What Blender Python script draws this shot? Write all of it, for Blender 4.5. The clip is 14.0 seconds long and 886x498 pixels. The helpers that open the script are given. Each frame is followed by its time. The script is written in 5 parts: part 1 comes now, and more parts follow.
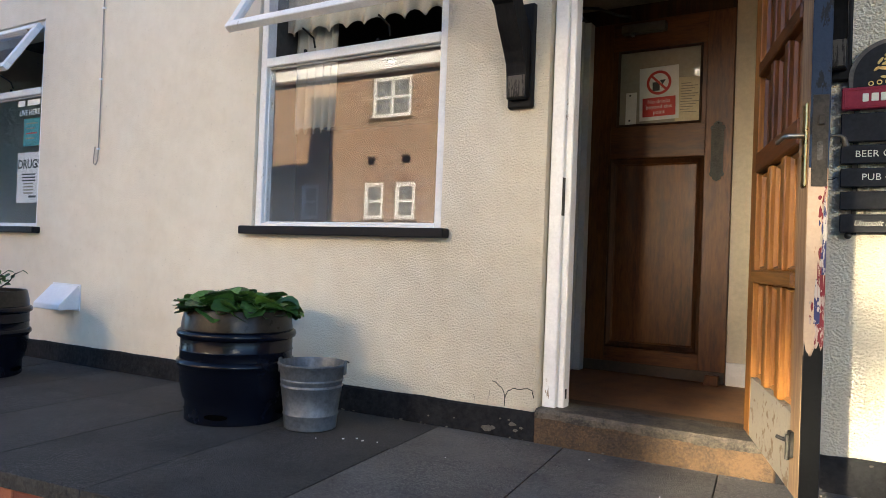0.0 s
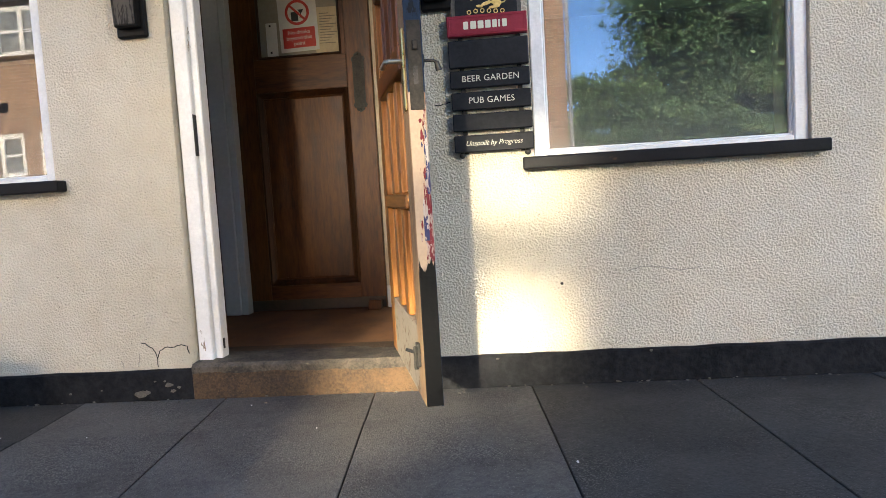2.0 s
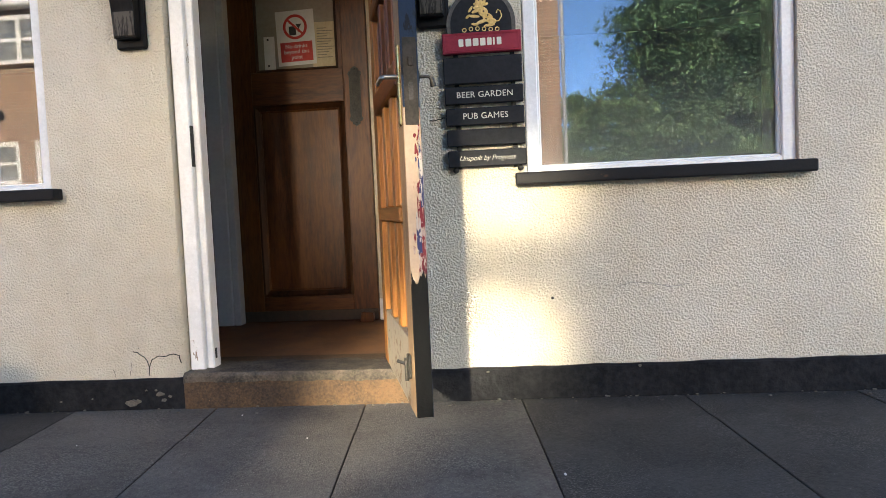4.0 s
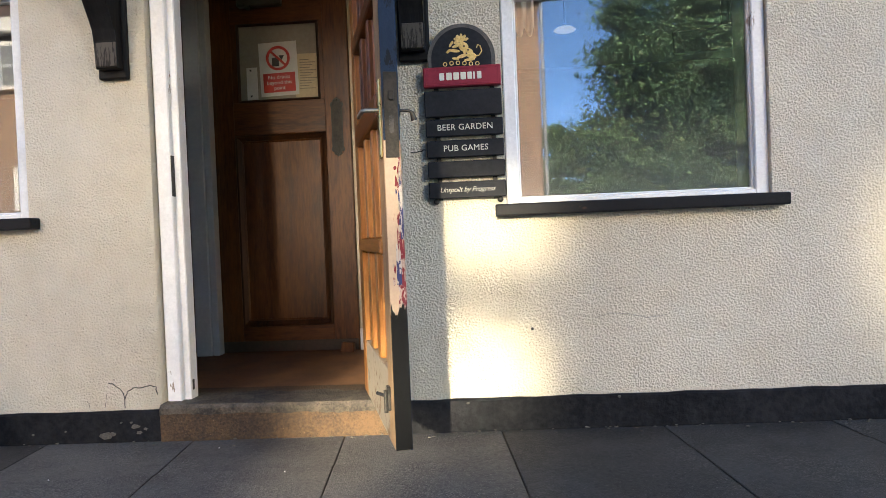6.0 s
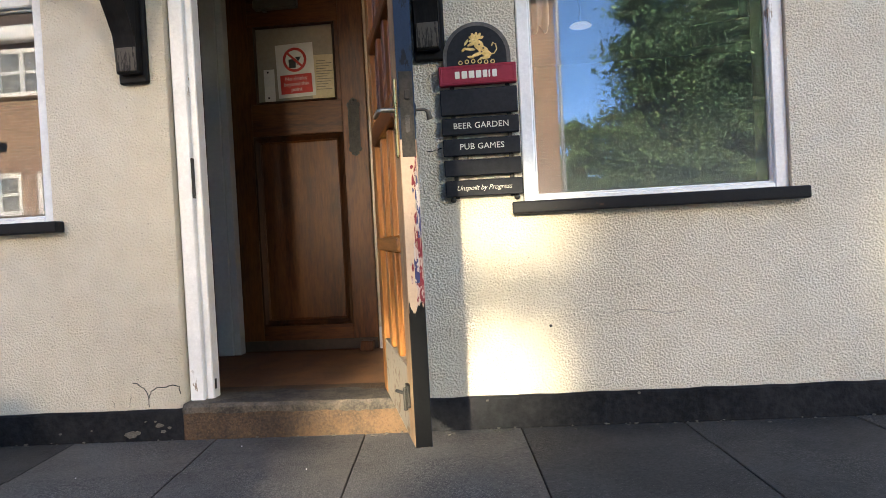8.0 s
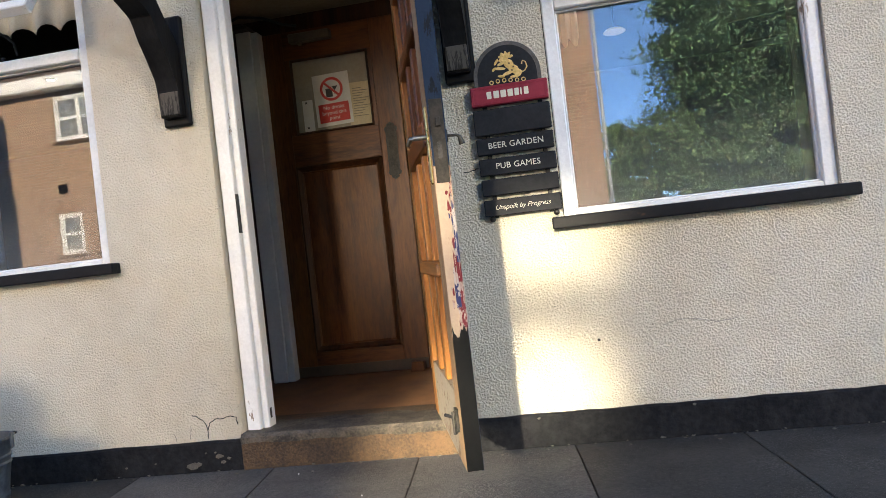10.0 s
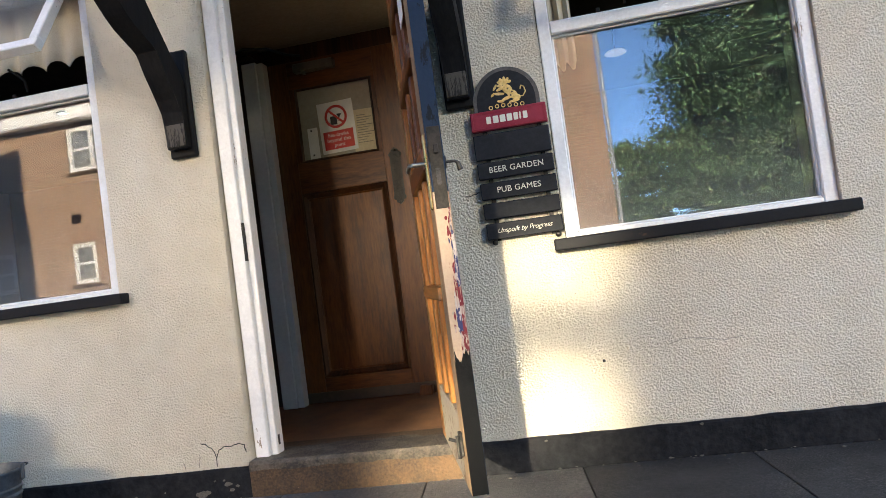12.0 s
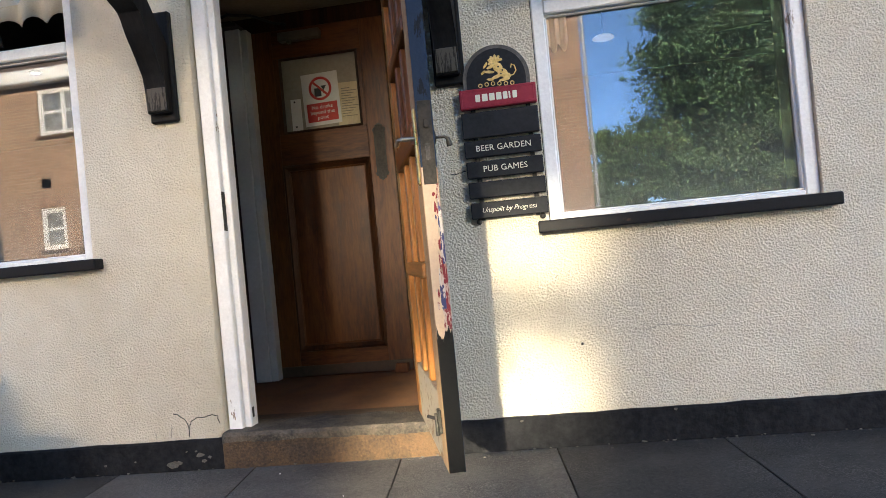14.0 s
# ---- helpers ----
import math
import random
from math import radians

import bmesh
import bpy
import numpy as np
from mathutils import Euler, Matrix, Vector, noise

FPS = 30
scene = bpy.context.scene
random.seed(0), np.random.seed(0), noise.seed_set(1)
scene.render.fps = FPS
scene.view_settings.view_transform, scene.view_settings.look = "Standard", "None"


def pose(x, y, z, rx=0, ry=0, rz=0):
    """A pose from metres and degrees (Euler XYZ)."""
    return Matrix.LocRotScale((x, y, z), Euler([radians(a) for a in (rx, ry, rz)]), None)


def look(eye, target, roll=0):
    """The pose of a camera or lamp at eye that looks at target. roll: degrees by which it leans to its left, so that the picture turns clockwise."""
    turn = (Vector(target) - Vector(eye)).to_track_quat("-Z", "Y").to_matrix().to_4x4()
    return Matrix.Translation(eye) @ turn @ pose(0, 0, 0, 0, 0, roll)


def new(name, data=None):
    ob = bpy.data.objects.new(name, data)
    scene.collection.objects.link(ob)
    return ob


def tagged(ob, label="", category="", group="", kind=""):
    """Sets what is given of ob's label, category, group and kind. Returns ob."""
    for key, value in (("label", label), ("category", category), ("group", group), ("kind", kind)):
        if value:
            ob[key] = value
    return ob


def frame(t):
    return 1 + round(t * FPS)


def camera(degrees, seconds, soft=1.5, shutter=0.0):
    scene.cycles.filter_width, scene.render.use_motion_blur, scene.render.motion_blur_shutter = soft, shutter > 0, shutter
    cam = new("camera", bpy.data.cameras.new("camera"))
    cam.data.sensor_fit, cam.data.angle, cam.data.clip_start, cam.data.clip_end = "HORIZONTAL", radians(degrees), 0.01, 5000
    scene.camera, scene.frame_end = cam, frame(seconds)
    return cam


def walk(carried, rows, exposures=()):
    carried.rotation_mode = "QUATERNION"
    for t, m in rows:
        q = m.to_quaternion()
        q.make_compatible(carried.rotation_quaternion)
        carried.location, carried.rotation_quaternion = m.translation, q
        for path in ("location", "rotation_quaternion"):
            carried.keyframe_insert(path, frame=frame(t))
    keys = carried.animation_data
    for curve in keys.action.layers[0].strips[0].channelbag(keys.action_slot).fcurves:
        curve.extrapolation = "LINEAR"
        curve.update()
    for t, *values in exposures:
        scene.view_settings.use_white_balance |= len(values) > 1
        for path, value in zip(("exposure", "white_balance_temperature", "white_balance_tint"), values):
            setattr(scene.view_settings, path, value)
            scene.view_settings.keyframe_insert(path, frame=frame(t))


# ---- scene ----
cam = camera(64.8, 14.0, soft=0.75)
PATH = [
    (0, (0.636, -2.639, 0.717), (-0.393, -0.925, 0.741), 2.2),
    (0.5, (0.668, -2.543, 0.687), (-0.061, -0.699, 0.429), -0.1),
    (0.6, (0.678, -2.529, 0.691), (-0.03, -0.68, 0.406), -0.5),
    (0.9, (0.699, -2.502, 0.687), (0.104, -0.615, 0.397), -0.2),
    (1, (0.72, -2.499, 0.686), (0.188, -0.591, 0.411), -0.2),
    (1.5, (0.778, -2.488, 0.698), (0.508, -0.515, 0.509), -3.5),
    (2, (0.786, -2.499, 0.708), (0.562, -0.518, 0.551), -3.4),
    (4.5, (0.793, -2.526, 0.705), (0.606, -0.538, 0.589), -2.0),
    (5, (0.795, -2.527, 0.711), (0.662, -0.535, 0.594), -2.4),
    (5.5, (0.804, -2.536, 0.721), (0.662, -0.542, 0.672), -2.4),
    (6, (0.8, -2.535, 0.715), (0.65, -0.541, 0.677), -2.3),
    (6.5, (0.799, -2.537, 0.715), (0.617, -0.546, 0.678), -2.4),
    (7, (0.799, -2.536, 0.718), (0.609, -0.546, 0.665), -2.6),
    (7.5, (0.797, -2.543, 0.718), (0.595, -0.554, 0.678), -2.5),
    (8, (0.803, -2.544, 0.714), (0.601, -0.554, 0.674), -3.0),
    (10.5, (0.846, -2.555, 0.747), (0.495, -0.587, 0.775), -6.7),
    (11, (0.861, -2.562, 0.742), (0.516, -0.593, 0.793), -6.5),
    (11.5, (0.873, -2.563, 0.753), (0.535, -0.593, 0.82), -6.5),
    (12, (0.867, -2.564, 0.748), (0.505, -0.599, 0.82), -7.6),
    (12.5, (0.858, -2.544, 0.74), (0.554, -0.567, 0.756), -7.1),
    (13, (0.845, -2.559, 0.744), (0.547, -0.582, 0.786), -5.3),
    (13.5, (0.83, -2.57, 0.745), (0.547, -0.592, 0.827), -4.2),
    (14, (0.835, -2.553, 0.741), (0.536, -0.576, 0.75), -5.4),
]
walk(cam, [(t, look(eye, target, roll)) for t, eye, target, roll in PATH], [(0.0, 2.60, 7350, 4), (0.6, 2.74, 7300, 4), (2.0, 2.71, 7080, 4), (14.0, 2.71, 7080, 4)])

# ---- light ----
world = bpy.data.worlds.new("world")
scene.world = world
world.use_nodes = True
SUN_EL, SUN_AZ = radians(20.0), radians(0.0)      # azimuth from +y towards +x, behind the pub
sky = world.node_tree.nodes.new("ShaderNodeTexSky")
sky.sky_type, sky.sun_disc = "NISHITA", False
sky.sun_elevation, sky.sun_rotation = SUN_EL, SUN_AZ
sky.altitude = 3000
sky.air_density, sky.dust_density, sky.ozone_density = 0.65, 0.0, 4.0
bg = world.node_tree.nodes["Background"]
bg.inputs["Strength"].default_value = 0.15
world.node_tree.links.new(sky.outputs["Color"], bg.inputs["Color"])

sun = new("sun", bpy.data.lights.new("sun", "SUN"))
sun.data.energy, sun.data.angle, sun.data.color = 4.0, radians(0.5), (1.0, 0.86, 0.68)
sun.matrix_world = look((0, 0, 0), (-math.sin(SUN_AZ) * math.cos(SUN_EL), -math.cos(SUN_AZ) * math.cos(SUN_EL), -math.sin(SUN_EL)))


def spot_beam(eye, target, radius, watts, blend, soft=0.1):
    """Added spot lamp for low sun thrown back by panes opposite, and for fill."""
    lamp = new("beam_lamp", bpy.data.lights.new("beam_lamp", "SPOT"))
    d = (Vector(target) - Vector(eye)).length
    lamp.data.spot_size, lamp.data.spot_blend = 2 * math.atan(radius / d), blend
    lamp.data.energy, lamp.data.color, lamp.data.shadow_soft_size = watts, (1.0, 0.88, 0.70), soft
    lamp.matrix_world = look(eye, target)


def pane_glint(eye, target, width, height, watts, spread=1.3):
    """Thrown-back sun from a flat sash: a rectangular beam with soft sides."""
    lamp = new("beam_lamp", bpy.data.lights.new("beam_lamp", "AREA"))
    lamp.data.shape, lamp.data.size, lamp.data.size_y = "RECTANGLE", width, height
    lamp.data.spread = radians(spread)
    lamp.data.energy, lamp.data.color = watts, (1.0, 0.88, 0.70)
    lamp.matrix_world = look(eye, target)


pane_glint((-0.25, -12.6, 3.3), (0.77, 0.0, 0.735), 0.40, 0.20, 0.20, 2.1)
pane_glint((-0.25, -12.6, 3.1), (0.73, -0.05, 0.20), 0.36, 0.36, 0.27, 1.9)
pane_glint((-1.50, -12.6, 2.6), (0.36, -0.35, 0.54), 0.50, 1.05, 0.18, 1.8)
spot_beam((-0.50, -12.6, 3.0), (0.31, -0.10, 0.09), 0.33, 4300, 0.50, 0.12)
spot_beam((-0.30, -12.6, 2.1), (-0.20, 1.2, 0.95), 0.58, 800, 1.0, 0.5)
spot_beam((1.00, -12.6, 3.3), (2.55, 0.0, 0.60), 0.60, 1500, 1.0)
# Two broad fill lamps, added to warm the wall on either side.
spot_beam((11.5, -12.6, 5.5), (1.60, 0.0, 0.80), 3.20, 1050, 1.0, 1.6)
spot_beam((-5.00, -12.6, 5.0), (-1.40, 0.0, 0.50), 3.40, 660, 1.0, 1.3)

# ---- materials ----


def material(name, dark, light, rough=0.7, metal=0.0, stain=2.0, grain=60.0, bump=0.0, bump_scale=120.0, stretch=(1, 1, 1), rough_var=0.12, piece=0.0, contrast=0.55, bump_dist=0.01, coat=0.0, spec=0.5, spread=0.11):
    """A surface whose colour runs from dark to light by broad stains and fine grain, with relief."""
    m = bpy.data.materials.new(name)
    m.use_nodes = True
    nt = m.node_tree
    L = nt.links.new
    b = nt.nodes["Principled BSDF"]
    co = nt.nodes.new("ShaderNodeTexCoord")
    mp = nt.nodes.new("ShaderNodeMapping")
    mp.inputs["Scale"].default_value = stretch
    L(co.outputs["Object"], mp.inputs["Vector"])
    n1 = nt.nodes.new("ShaderNodeTexNoise")
    n1.inputs["Scale"].default_value, n1.inputs["Detail"].default_value, n1.inputs["Roughness"].default_value = stain, 6, 0.6
    n2 = nt.nodes.new("ShaderNodeTexNoise")
    n2.inputs["Scale"].default_value, n2.inputs["Detail"].default_value, n2.inputs["Roughness"].default_value = grain, 4, 0.65
    for n in (n1, n2):
        L(mp.outputs["Vector"], n.inputs["Vector"])
    mix = nt.nodes.new("ShaderNodeMath")
    mix.operation = "MULTIPLY_ADD"
    mix.inputs[1].default_value = contrast
    L(n1.outputs["Fac"], mix.inputs[0])
    sc = nt.nodes.new("ShaderNodeMath")
    sc.operation = "MULTIPLY"
    sc.inputs[1].default_value = 1 - contrast
    L(n2.outputs["Fac"], sc.inputs[0])
    L(sc.outputs[0], mix.inputs[2])
    last = mix.outputs[0]
    if piece:
        info = nt.nodes.new("ShaderNodeObjectInfo")
        add = nt.nodes.new("ShaderNodeMath")
        add.operation = "MULTIPLY_ADD"
        add.inputs[1].default_value = piece
        L(info.outputs["Random"], add.inputs[0])
        sub = nt.nodes.new("ShaderNodeMath")
        sub.operation = "SUBTRACT"
        sub.inputs[1].default_value = piece / 2
        L(last, sub.inputs[0])
        L(sub.outputs[0], add.inputs[2])
        last = add.outputs[0]
    ramp = nt.nodes.new("ShaderNodeValToRGB")
    ramp.color_ramp.elements[0].position, ramp.color_ramp.elements[1].position = 0.5 - spread, 0.5 + spread
    ramp.color_ramp.elements[0].color, ramp.color_ramp.elements[1].color = (*dark, 1), (*light, 1)
    L(last, ramp.inputs["Fac"])
    L(ramp.outputs["Color"], b.inputs["Base Color"])
    rr = nt.nodes.new("ShaderNodeMapRange")
    rr.inputs["To Min"].default_value, rr.inputs["To Max"].default_value = max(0.03, rough - rough_var), min(1, rough + rough_var)
    L(n1.outputs["Fac"], rr.inputs["Value"])
    L(rr.outputs["Result"], b.inputs["Roughness"])
    b.inputs["Metallic"].default_value = metal
    b.inputs["Coat Weight"].default_value = coat
    b.inputs["Specular IOR Level"].default_value = spec
    b.inputs["Coat Roughness"].default_value = 0.25
    if bump:
        n3 = nt.nodes.new("ShaderNodeTexNoise")
        n3.inputs["Scale"].default_value, n3.inputs["Detail"].default_value = bump_scale, 4
        L(mp.outputs["Vector"], n3.inputs["Vector"])
        bp = nt.nodes.new("ShaderNodeBump")
        bp.inputs["Strength"].default_value, bp.inputs["Distance"].default_value = bump, bump_dist
        L(n3.outputs["Fac"], bp.inputs["Height"])
        L(bp.outputs["Normal"], b.inputs["Normal"])
    return m


def leafy(name, dark, light):
    """Leaves whose green differs from one to the next."""
    m = material(name, dark, light, 0.55, stain=0.9, grain=4, spec=0.4)
    nt = m.node_tree
    b = nt.nodes["Principled BSDF"]
    src = b.inputs["Base Color"].links[0].from_socket
    hsv = nt.nodes.new("ShaderNodeHueSaturation")
    mr = nt.nodes.new("ShaderNodeMapRange")
    mr.inputs["To Min"].default_value, mr.inputs["To Max"].default_value = 0.3, 2.0
    nt.links.new(nt.nodes.new("ShaderNodeNewGeometry").outputs["Random Per Island"], mr.inputs["Value"])
    nt.links.new(mr.outputs["Result"], hsv.inputs["Value"])
    nt.links.new(src, hsv.inputs["Color"])
    nt.links.new(hsv.outputs["Color"], b.inputs["Base Color"])
    return m


def worn_paint(name, paint, under, share=0.5, scale=18.0, rough=0.5, stretch=(1, 1, 0.35)):
    """Brushed paint that has flaked off to what lies under it."""
    m = material(name, [c * 0.85 for c in paint], paint, rough, stain=6, grain=90, bump=0.35, bump_scale=70, bump_dist=0.004, spec=0.08)
    nt = m.node_tree
    L = nt.links.new
    b = nt.nodes["Principled BSDF"]
    src = b.inputs["Base Color"].links[0].from_socket
    co = nt.nodes["Texture Coordinate"]
    mp = nt.nodes.new("ShaderNodeMapping")
    mp.inputs["Scale"].default_value = stretch
    L(co.outputs["Object"], mp.inputs["Vector"])
    n = nt.nodes.new("ShaderNodeTexNoise")
    n.inputs["Scale"].default_value, n.inputs["Detail"].default_value, n.inputs["Roughness"].default_value = scale, 8, 0.7
    L(mp.outputs["Vector"], n.inputs["Vector"])
    r = nt.nodes.new("ShaderNodeValToRGB")
    r.color_ramp.elements[0].position, r.color_ramp.elements[1].position = share, share + 0.02
    L(n.outputs["Fac"], r.inputs["Fac"])
    mx = nt.nodes.new("ShaderNodeMix")
    mx.data_type = "RGBA"
    L(r.outputs["Color"], mx.inputs["Factor"])
    mx.inputs["A"].default_value = (*under, 1)
    L(src, mx.inputs["B"])
    L(mx.outputs["Result"], b.inputs["Base Color"])
    return m


def speckle(m, colour, scale, share):
    """Scattered grains of another colour."""
    nt = m.node_tree
    L = nt.links.new
    b = nt.nodes["Principled BSDF"]
    src = b.inputs["Base Color"].links[0].from_socket
    n = nt.nodes.new("ShaderNodeTexNoise")
    n.inputs["Scale"].default_value, n.inputs["Detail"].default_value = scale, 2
    L(nt.nodes["Texture Coordinate"].outputs["Object"], n.inputs["Vector"])
    r = nt.nodes.new("ShaderNodeValToRGB")
    r.color_ramp.elements[0].position, r.color_ramp.elements[1].position = share, share + 0.04
    L(n.outputs["Fac"], r.inputs["Fac"])
    mx = nt.nodes.new("ShaderNodeMix")
    mx.data_type = "RGBA"
    L(r.outputs["Color"], mx.inputs["Factor"])
    L(src, mx.inputs["A"])
    mx.inputs["B"].default_value = (*colour, 1)
    L(mx.outputs["Result"], b.inputs["Base Color"])
    return m


def bared_aggregate(m, colour, scale, share, patch):
    """Pale grains that show only where the skin of the concrete has worn away."""
    nt = m.node_tree
    L = nt.links.new
    b = nt.nodes["Principled BSDF"]
    src = b.inputs["Base Color"].links[0].from_socket
    co = nt.nodes["Texture Coordinate"].outputs["Object"]
    info = nt.nodes.new("ShaderNodeObjectInfo")
    off = nt.nodes.new("ShaderNodeVectorMath")
    off.operation = "ADD"
    L(co, off.inputs[0])
    L(info.outputs["Random"], off.inputs[1])
    masks = []
    for sc, lo, hi in ((scale, share, share + 0.05), (patch, 0.44, 0.60)):
        n = nt.nodes.new("ShaderNodeTexNoise")
        n.inputs["Scale"].default_value, n.inputs["Detail"].default_value, n.inputs["Roughness"].default_value = sc, 5 if sc < 20 else 2, 0.65
        L(off.outputs[0], n.inputs["Vector"])
        mr = nt.nodes.new("ShaderNodeMapRange")
        mr.inputs["From Min"].default_value, mr.inputs["From Max"].default_value = lo, hi
        L(n.outputs["Fac"], mr.inputs["Value"])
        masks.append(mr.outputs["Result"])
    mul = nt.nodes.new("ShaderNodeMath")
    mul.operation = "MULTIPLY"
    L(masks[0], mul.inputs[0])
    L(masks[1], mul.inputs[1])
    mx = nt.nodes.new("ShaderNodeMix")
    mx.data_type = "RGBA"
    L(mul.outputs[0], mx.inputs["Factor"])
    L(src, mx.inputs["A"])
    mx.inputs["B"].default_value = (*colour, 1)
    L(mx.outputs["Result"], b.inputs["Base Color"])
    return m


def stucco(name):
    """Cream-painted roughcast: lumps of about a centimetre under thick paint."""
    m = material(name, (0.66, 0.575, 0.44), (0.78, 0.70, 0.565), 0.8, stain=1.1, grain=9, contrast=0.6, spread=0.17, spec=0.3)
    nt = m.node_tree
    L = nt.links.new
    co = nt.nodes["Texture Coordinate"]
    n = nt.nodes.new("ShaderNodeTexNoise")
    n.inputs["Scale"].default_value, n.inputs["Detail"].default_value, n.inputs["Roughness"].default_value = 135, 3, 0.66
    v = nt.nodes.new("ShaderNodeTexVoronoi")
    v.inputs["Scale"].default_value = 140
    v.feature = "SMOOTH_F1"
    L(co.outputs["Object"], n.inputs["Vector"])
    L(co.outputs["Object"], v.inputs["Vector"])
    a = nt.nodes.new("ShaderNodeMath")
    a.operation = "MULTIPLY_ADD"
    L(v.outputs["Distance"], a.inputs[0])
    a.inputs[1].default_value = -0.6
    L(n.outputs["Fac"], a.inputs[2])
    sep = nt.nodes.new("ShaderNodeSeparateXYZ")      # more coats of paint lie on the stretch away from the door
    coats = nt.nodes.new("ShaderNodeMapRange")
    coats.inputs["From Min"].default_value, coats.inputs["From Max"].default_value = -2.4, -0.5
    coats.inputs["To Min"].default_value, coats.inputs["To Max"].default_value = 0.28, 1.0
    L(co.outputs["Object"], sep.inputs[0])
    L(sep.outputs["X"], coats.inputs["Value"])
    bp = nt.nodes.new("ShaderNodeBump")
    bp.inputs["Distance"].default_value = 0.013
    L(coats.outputs["Result"], bp.inputs["Strength"])
    L(a.outputs[0], bp.inputs["Height"])
    L(bp.outputs["Normal"], nt.nodes["Principled BSDF"].inputs["Normal"])
    return m


def wood(name, dark, light, rough=0.4, along="z", coat=0.15, scale=1.0, run=0.06):
    s = {"x": (run, 1, 1), "y": (1, run, 1), "z": (1, 1, run)}[along]
    return material(name, dark, light, rough, stain=9 * scale, grain=85 * scale, bump=0.25, bump_scale=90 * scale, stretch=s, contrast=0.58, bump_dist=0.003, coat=coat, spec=0.35)


def brickwork(name):
    m = material(name, (0.15, 0.078, 0.052), (0.27, 0.155, 0.105), 0.9, stain=1.2, grain=20)
    nt = m.node_tree
    L = nt.links.new
    b = nt.nodes["Principled BSDF"]
    src = b.inputs["Base Color"].links[0].from_socket
    co = nt.nodes["Texture Coordinate"]
    sp = nt.nodes.new("ShaderNodeSeparateXYZ")
    cb = nt.nodes.new("ShaderNodeCombineXYZ")
    L(co.outputs["Object"], sp.inputs[0])
    L(sp.outputs["X"], cb.inputs["X"])
    L(sp.outputs["Z"], cb.inputs["Y"])
    br = nt.nodes.new("ShaderNodeTexBrick")
    br.inputs["Scale"].default_value, br.inputs["Mortar Size"].default_value = 1.0, 0.012
    br.inputs["Brick Width"].default_value, br.inputs["Row Height"].default_value = 0.225, 0.075
    br.inputs["Mortar"].default_value = (0.34, 0.28, 0.22, 1)
    L(cb.outputs[0], br.inputs["Vector"])
    L(src, br.inputs["Color1"])
    br.inputs["Color2"].default_value = (0.30, 0.175, 0.115, 1)
    L(br.outputs["Color"], b.inputs["Base Color"])
    return m


def glass(name, gloss=0.1, tint=(1, 1, 1), rough=0.0, film=0.03):
    m = bpy.data.materials.new(name)
    m.use_nodes = True
    nt = m.node_tree
    nt.nodes.clear()
    out = nt.nodes.new("ShaderNodeOutputMaterial")
    mix = nt.nodes.new("ShaderNodeMixShader")
    tr = nt.nodes.new("ShaderNodeBsdfTransparent")
    gl = nt.nodes.new("ShaderNodeBsdfGlossy")
    tr.inputs["Color"].default_value = (*tint, 1)
    gl.inputs["Roughness"].default_value = rough
    mix.inputs["Fac"].default_value = gloss
    dust = nt.nodes.new("ShaderNodeMixShader")
    sep = nt.nodes.new("ShaderNodeSeparateXYZ")      # dust gathers towards the sill
    low = nt.nodes.new("ShaderNodeMapRange")
    low.inputs["From Min"].default_value, low.inputs["From Max"].default_value = 0.84, 1.20
    low.inputs["To Min"].default_value, low.inputs["To Max"].default_value = film * 6, film
    nt.links.new(nt.nodes.new("ShaderNodeTexCoord").outputs["Object"], sep.inputs[0])
    nt.links.new(sep.outputs["Z"], low.inputs["Value"])
    nt.links.new(low.outputs["Result"], dust.inputs["Fac"])
    nt.links.new(tr.outputs[0], dust.inputs[1])
    nt.links.new(nt.nodes.new("ShaderNodeBsdfDiffuse").outputs[0], dust.inputs[2])
    nt.links.new(dust.outputs[0], mix.inputs[1])
    nt.links.new(gl.outputs[0], mix.inputs[2])
    nt.links.new(mix.outputs[0], out.inputs["Surface"])
    return m


def glow(name, colour, strength):
    m = bpy.data.materials.new(name)
    m.use_nodes = True
    b = m.node_tree.nodes["Principled BSDF"]
    b.inputs["Emission Color"].default_value = (*colour, 1)
    b.inputs["Emission Strength"].default_value = strength
    return m


STUCCO = stucco("cream_roughcast")
# dark specks painted for the shade in the pits of the roughcast
speckle(STUCCO, (0.40, 0.34, 0.26), 85, 0.70)
PLINTH = material("black_masonry_paint", (0.008, 0.0085, 0.010), (0.022, 0.022, 0.024), 0.8, stain=5, grain=40, bump=0.6, bump_scale=50, spec=0.08)
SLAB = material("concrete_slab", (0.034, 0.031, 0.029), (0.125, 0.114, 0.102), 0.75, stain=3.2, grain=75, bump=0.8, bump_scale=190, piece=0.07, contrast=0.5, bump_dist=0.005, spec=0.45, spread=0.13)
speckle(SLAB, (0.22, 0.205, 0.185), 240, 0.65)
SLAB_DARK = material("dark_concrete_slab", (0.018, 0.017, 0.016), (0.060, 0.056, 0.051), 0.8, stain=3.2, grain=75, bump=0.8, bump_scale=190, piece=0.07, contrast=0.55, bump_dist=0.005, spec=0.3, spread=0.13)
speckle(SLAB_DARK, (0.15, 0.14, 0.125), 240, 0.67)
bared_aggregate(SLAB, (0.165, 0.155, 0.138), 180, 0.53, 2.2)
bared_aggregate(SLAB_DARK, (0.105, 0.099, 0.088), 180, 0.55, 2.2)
SLAB_SIDE = material("dark_slab_side", (0.016, 0.015, 0.012), (0.060, 0.052, 0.042), 0.9, stain=9, grain=60, bump=0.9, bump_scale=70)
MORTAR = material("dark_joint", (0.02, 0.02, 0.018), (0.05, 0.045, 0.04), 0.95, grain=80)
